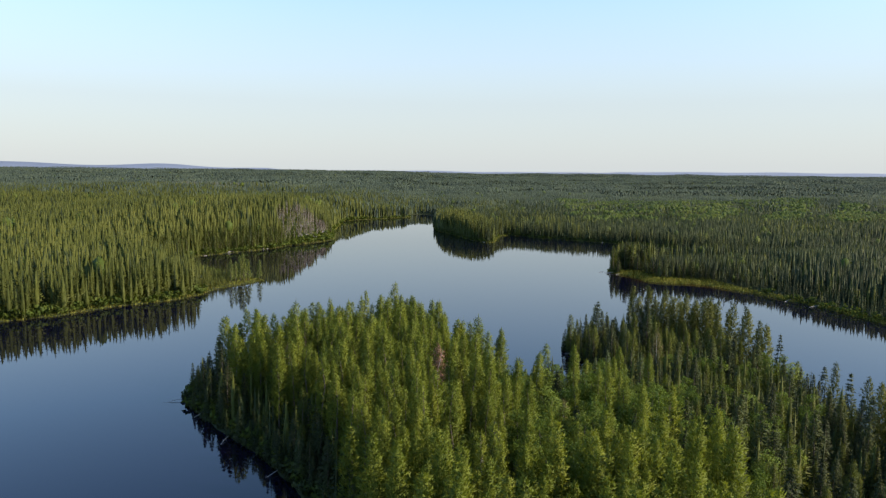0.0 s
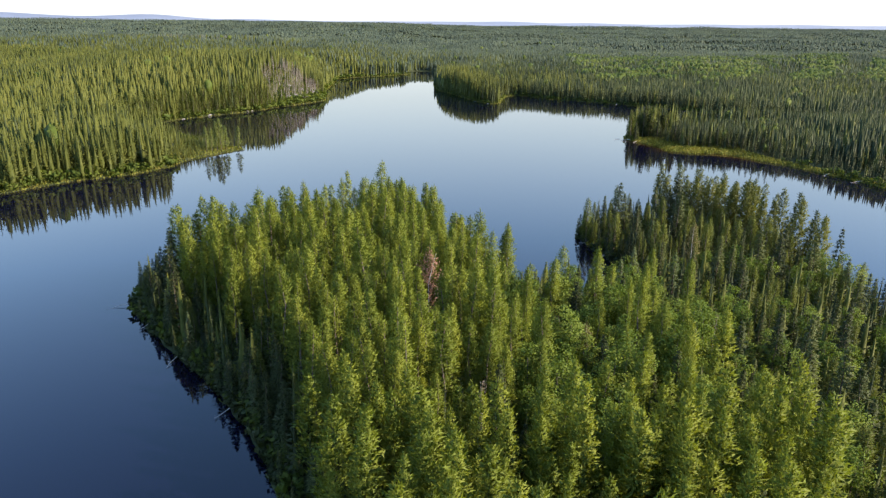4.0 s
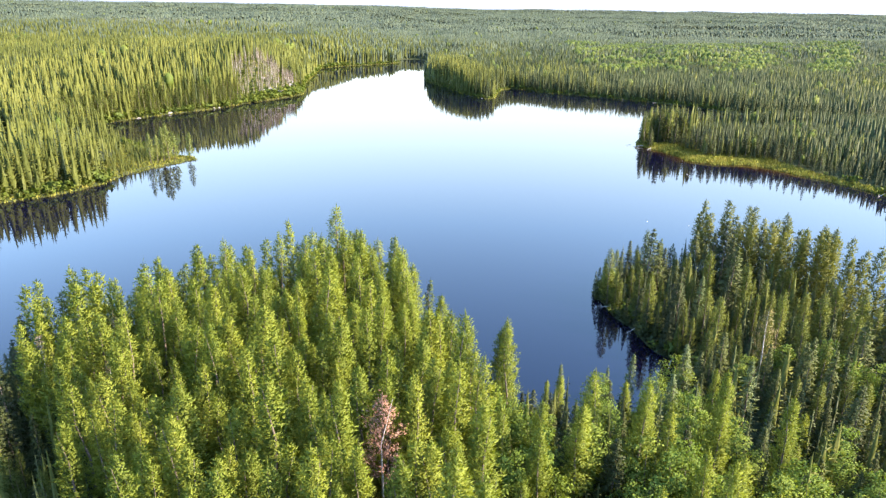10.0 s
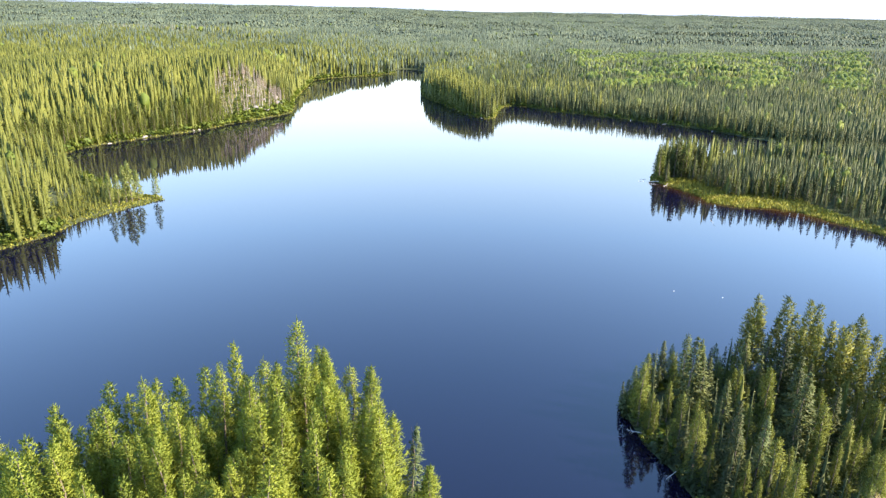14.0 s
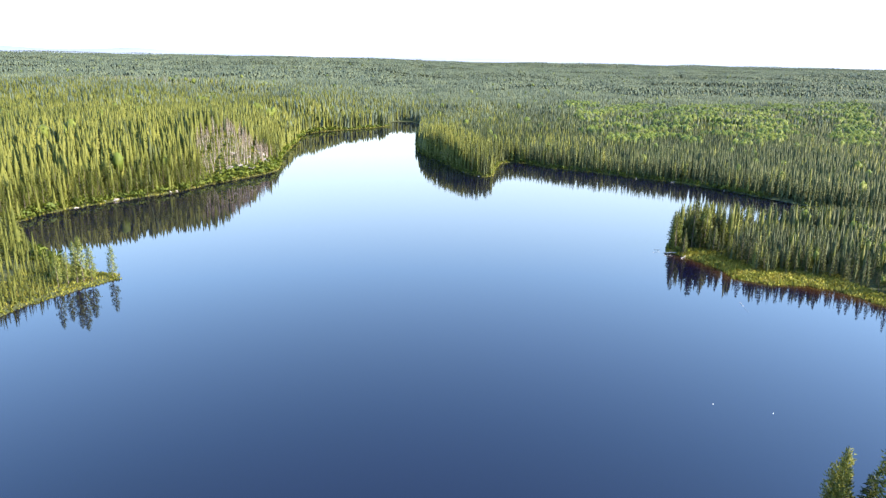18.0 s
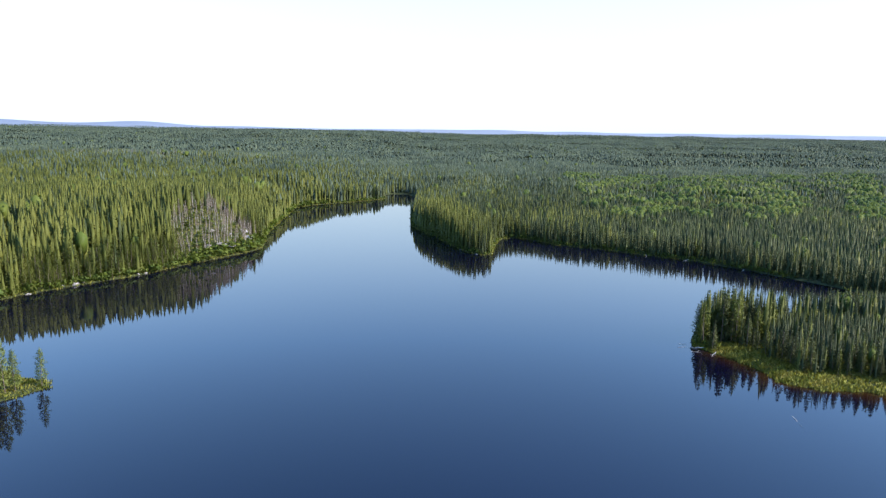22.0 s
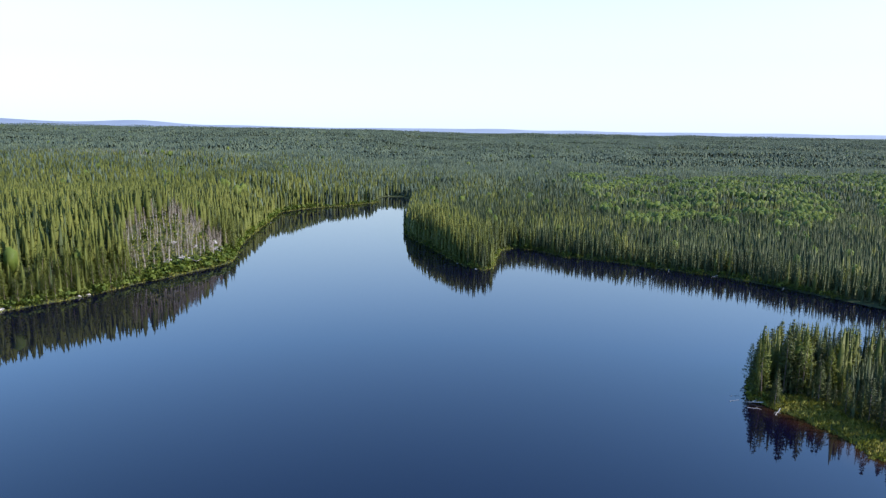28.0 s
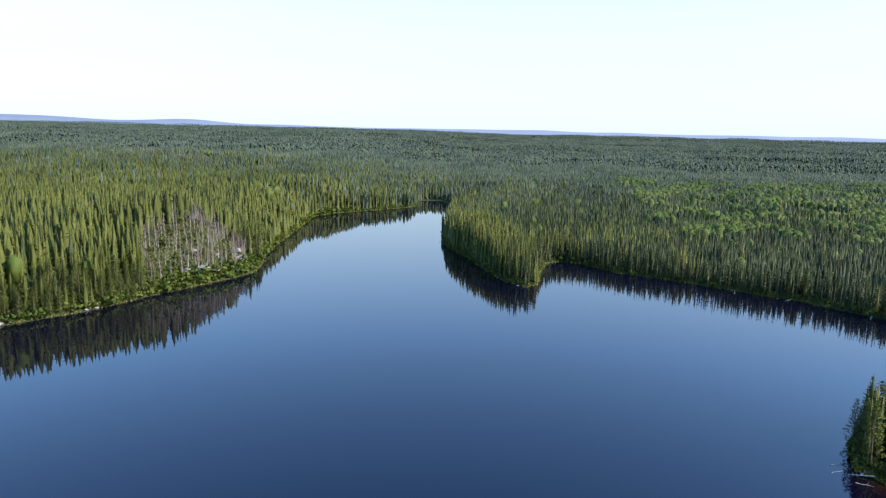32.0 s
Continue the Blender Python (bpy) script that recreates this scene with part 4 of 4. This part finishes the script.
# low shrubs at the foot of the woods
B1 = [billowy(k + 200, 20, 0.62, 0.05) for k in range(4)]
spots = spaced(-180, 150, 60, 700, 1.7, 87)
s = ashore(spots[:, 0], spots[:, 1])
keep = (s > 0.3) & (s < np.where(spots[:, 0] < -75, 5.0, 3.4)) & ~inside(spots[:, 0], spots[:, 1], MARSH) & ~inside(spots[:, 0], spots[:, 1], SPIT)
spots = spots[keep]
at = np.c_[spots, land(spots[:, 0], spots[:, 1]) - 0.1]
tagged(strewn("shore_shrubs", B1, at, np.where(at[:, 0] < -75, 1.5, 1.0) * np.random.default_rng(88).uniform(0.8, 2.2, len(at)), [aspen_mass], 88, 0.3, True), "low leafy shrubs along the water's edge", "shrubs", kind="stuff")
spots = spaced(-60, 74, 60, 188, 1.0, 99)
s = ashore(spots[:, 0], spots[:, 1])
spots = spots[(s > -0.3) & (s < 1.3) & inside(spots[:, 0], spots[:, 1], NEAR)]
at = np.c_[spots, land(spots[:, 0], spots[:, 1]) - 0.1]
tagged(strewn("bank_shrubs", B1, at, np.random.default_rng(98).uniform(0.6, 1.5, len(at)), [spruce_mass], 98, 0.3, True), "low dark shrubs overhanging the promontory's bank", "shrubs", kind="stuff")
spots = spaced(-104, -68, 416, 470, 1.8, 89)
spots = spots[inside(spots[:, 0], spots[:, 1], BARE) & (ashore(spots[:, 0], spots[:, 1]) > 0.5)]
spots = spots[np.random.default_rng(90).uniform(0, 1, len(spots)) < 0.5]
at = np.c_[spots, land(spots[:, 0], spots[:, 1]) - 0.1]
tagged(strewn("slope_shrubs", B1, at, np.random.default_rng(91).uniform(0.8, 2.4, len(at)), [aspen_mass], 91, 0.3, True), "green shrubs between pale rocks on the slope", "shrubs", kind="stuff")

# small spruces on the spit
spots = spaced(-100, -84, 236, 298, 1.5, 92)
s = ashore(spots[:, 0], spots[:, 1])
spots = spots[(s > 1.6) & inside(spots[:, 0], spots[:, 1], SPIT) & (spots[:, 0] < -85)]
at = np.c_[spots, land(spots[:, 0], spots[:, 1]) - 0.1]
tagged(strewn("young_spruces", S1, at, np.random.default_rng(93).uniform(2.0, 5.0, len(at)), [pine_mass, bark], 93, 0.3), "young pale-green conifers on the low spit", "spruces", kind="stuff")

# ---- larches on the spit ----
rng = np.random.default_rng(95)
larches = [tree("larch_tree", pine_crown(rng, 8.0, w, 13, 5, 0.12, 5, 1.0), larch_leaf, bark, 7.8, 0.08, rng, "slender pale-green larch on the tip of the spit", "larch", group="spit larches")
           for w in (1.0, 1.25)]
for x, y, h in ((-85.0, 268.0, 9.5), (-83.6, 270.0, 8.5), (-82.2, 271.5, 10.2), (-80.9, 272.2, 10.0), (-79.6, 273.4, 8.5), (-82.8, 273.0, 7.5), (-76.0, 276.8, 7.4)):
    put(larches, x, y, h)

# ---- dead stand on the rocky slope ----
spots = spaced(-122, -70, 414, 486, 2.0, 96)
s = ashore(spots[:, 0], spots[:, 1])
n = 0
for (x, y), d in zip(spots, s):
    if 4.0 < d < 26 and ((x + 97) / 22) ** 2 + ((y - 450) / 31) ** 2 < 1 and rng.uniform() < 0.5 and n < 190:
        put(snags, x, y, rng.uniform(6.5, 11.0), 3.5)
        n += 1


# ---- rocks ----
def boulder(seed, x, y, size, flat=0.6, sink=0.3, label="pale grey weathered granite boulder at the shore"):
    r = np.random.default_rng(seed)
    bm = bmesh.new()
    bmesh.ops.create_icosphere(bm, subdivisions=3, radius=1.0)
    off = Vector(r.uniform(-50, 50, 3))
    for v in bm.verts:
        k = 0.75 + 0.45 * noise.noise(v.co * 1.1 + off) + 0.16 * noise.noise(v.co * 3.0 + off)
        step = 0.12 * round(noise.noise(v.co * 1.6 - off) * 3)
        v.co = v.co * (k + step)
        v.co.z *= flat
    me = bpy.data.meshes.new("rock")
    bm.to_mesh(me)
    bm.free()
    me.materials.append(granite)
    ob = new("rock", me)
    sx = size * r.uniform(0.8, 1.3)
    ob.matrix_basis = pose(x, y, float(land(x, y)) + size * flat * (0.38 - sink), 0, 0, r.uniform(0, 360)) @ Matrix.Diagonal((sx, size, size, 1))
    return tagged(ob, label, "rock", "shore rocks")


for k, (x, y, size, flat) in enumerate(((-88, 436, 3.4, 0.3), (-84, 439.5, 2.6, 0.3), (-91.5, 431, 2.4, 0.35), (-79.5, 446, 2.2, 0.3), (-81.5, 457, 3.4, 0.4), (-85, 461, 2.8, 0.4),
                                        (-79.5, 452, 1.8, 0.45), (-87, 447, 1.5, 0.5), (-93, 441, 1.4, 0.5), (-86.5, 507, 2.6, 0.8), (-88.5, 512, 1.8, 0.7), (-119, 372.5, 1.6, 0.5),
                                        (-121.5, 369, 1.1, 0.5), (-104.5, 390.5, 1.3, 0.5), (-103, 393, 0.9, 0.5), (-117.5, 375, 0.9, 0.6), (-97, 408, 0.8, 0.6), (-127, 358, 1.0, 0.5),
                                        (-86, 571, 1.2, 0.6), (20, 455.5, 0.7, 0.6), (27, 444, 0.7, 0.6), (13, 481, 0.8, 0.6))):
    boulder(300 + k, x, y, size, flat)
for k, (x, y, size) in enumerate(((-176, 463, 3.5), (-173, 468, 3.0), (-157, 450, 2.4))):
    boulder(340 + k, x, y, size, 1.6, -0.6, "pale bare rock face showing between the pines on the hillside")


# ---- driftwood and fallen trees ----
def log(x, y, z, turn, pitch, length, thick, twigs, seed, label, name="fallen_tree"):
    r = np.random.default_rng(seed)
    root = new(name)
    pts = [(length * s, r.normal() * 0.03 * length * s, r.normal() * 0.015 * length) for s in (0, 0.3, 0.6, 0.85, 1.0)]
    v, t = stem(pts, [thick, thick * 0.85, thick * 0.65, thick * 0.4, thick * 0.12], 7)
    part("trunk", mesh_of("log", v, t, [dead_wood]), root)
    for _ in range(twigs):
        s = r.uniform(0.35, 0.97)
        a = r.uniform(0, 6.28)
        d = Vector((0.6, math.cos(a), math.sin(a))).normalized() * r.uniform(0.5, 1.4) * (1.25 - s)
        p = Vector((length * s, 0, 0))
        v, t = stem([p, p + d * 0.55 + Vector((0.05, 0, 0.06)), p + d], [thick * 0.28, thick * 0.18, thick * 0.05], 4)
        part("branch", mesh_of("branch", v, t, [dead_wood]), root)
    root.matrix_basis = pose(x, y, z, 0, pitch, turn)
    return tagged(root, label, "driftwood", "fallen trees")


edge = "bleached fallen tree lying from the bank into the water"
for k, (x, y, turn, length) in enumerate(((-51, 129, 205, 5.0), (-44.5, 121, 250, 3.0), (-36, 110.5, 262, 4.5),
                                          (-24.5, 97, 235, 3.4), (32.5, 165, 150, 3.0), (34.5, 157, 215, 3.0), (37, 147, 240, 3.0))):
    log(x, y, 0.45, turn, 8, length * 0.7, 0.06, 10, 400 + k, edge)
for k, (x, y, turn, length) in enumerate(((79.5, 310.5, 205, 4.5), (78.5, 308, 160, 4.0), (80.5, 305, 230, 3.5), (131.5, 232, 190, 5), (127, 243, 215, 5), (122, 436, 215, 4.5), (106, 446, 250, 4), (138, 416, 235, 4))):
    log(x, y, 0.45, turn, 7, length, 0.10, 7, 420 + k, edge)
for k, (x, y, turn, length) in enumerate(((79.9, 266.0, 260, 7.0), (72.3, 309.6, 20, 2.4), (74.6, 306.5, -25, 2.6), (73.6, 312.5, 5, 2.0))):
    log(x, y, 0.02, turn, 0.6, length, 0.07, 4, 440 + k, "dark waterlogged branch floating in the lake", "floating_branch")
log(81.2, 308.4, 0.25, 300, 0, 2.6, 0.2, 2, 460, "pale driftwood log lying under the bank", "driftwood_log")


# ---- small white floats ----
def lake_float(x, y):
    root = new("marker_float")
    bm = bmesh.new()
    bmesh.ops.create_uvsphere(bm, u_segments=16, v_segments=10, radius=0.085)
    for v in bm.verts:
        v.co.z *= 0.85
    me = bpy.data.meshes.new("shell")
    bm.to_mesh(me)
    bm.free()
    me.materials.append(white_plastic)
    part("shell", me, root)
    v, t = stem([(0, 0, 0.06), (0, 0, 0.11)], [0.03, 0.025], 8)
    part("eyelet", mesh_of("eyelet", v, t, [white_plastic]), root)
    root.matrix_basis = pose(x, y, 0.03)
    return tagged(root, "small white float resting on the lake", "float", "lake floats")


lake_float(53.2, 215.0)
lake_float(62.0, 212.0)
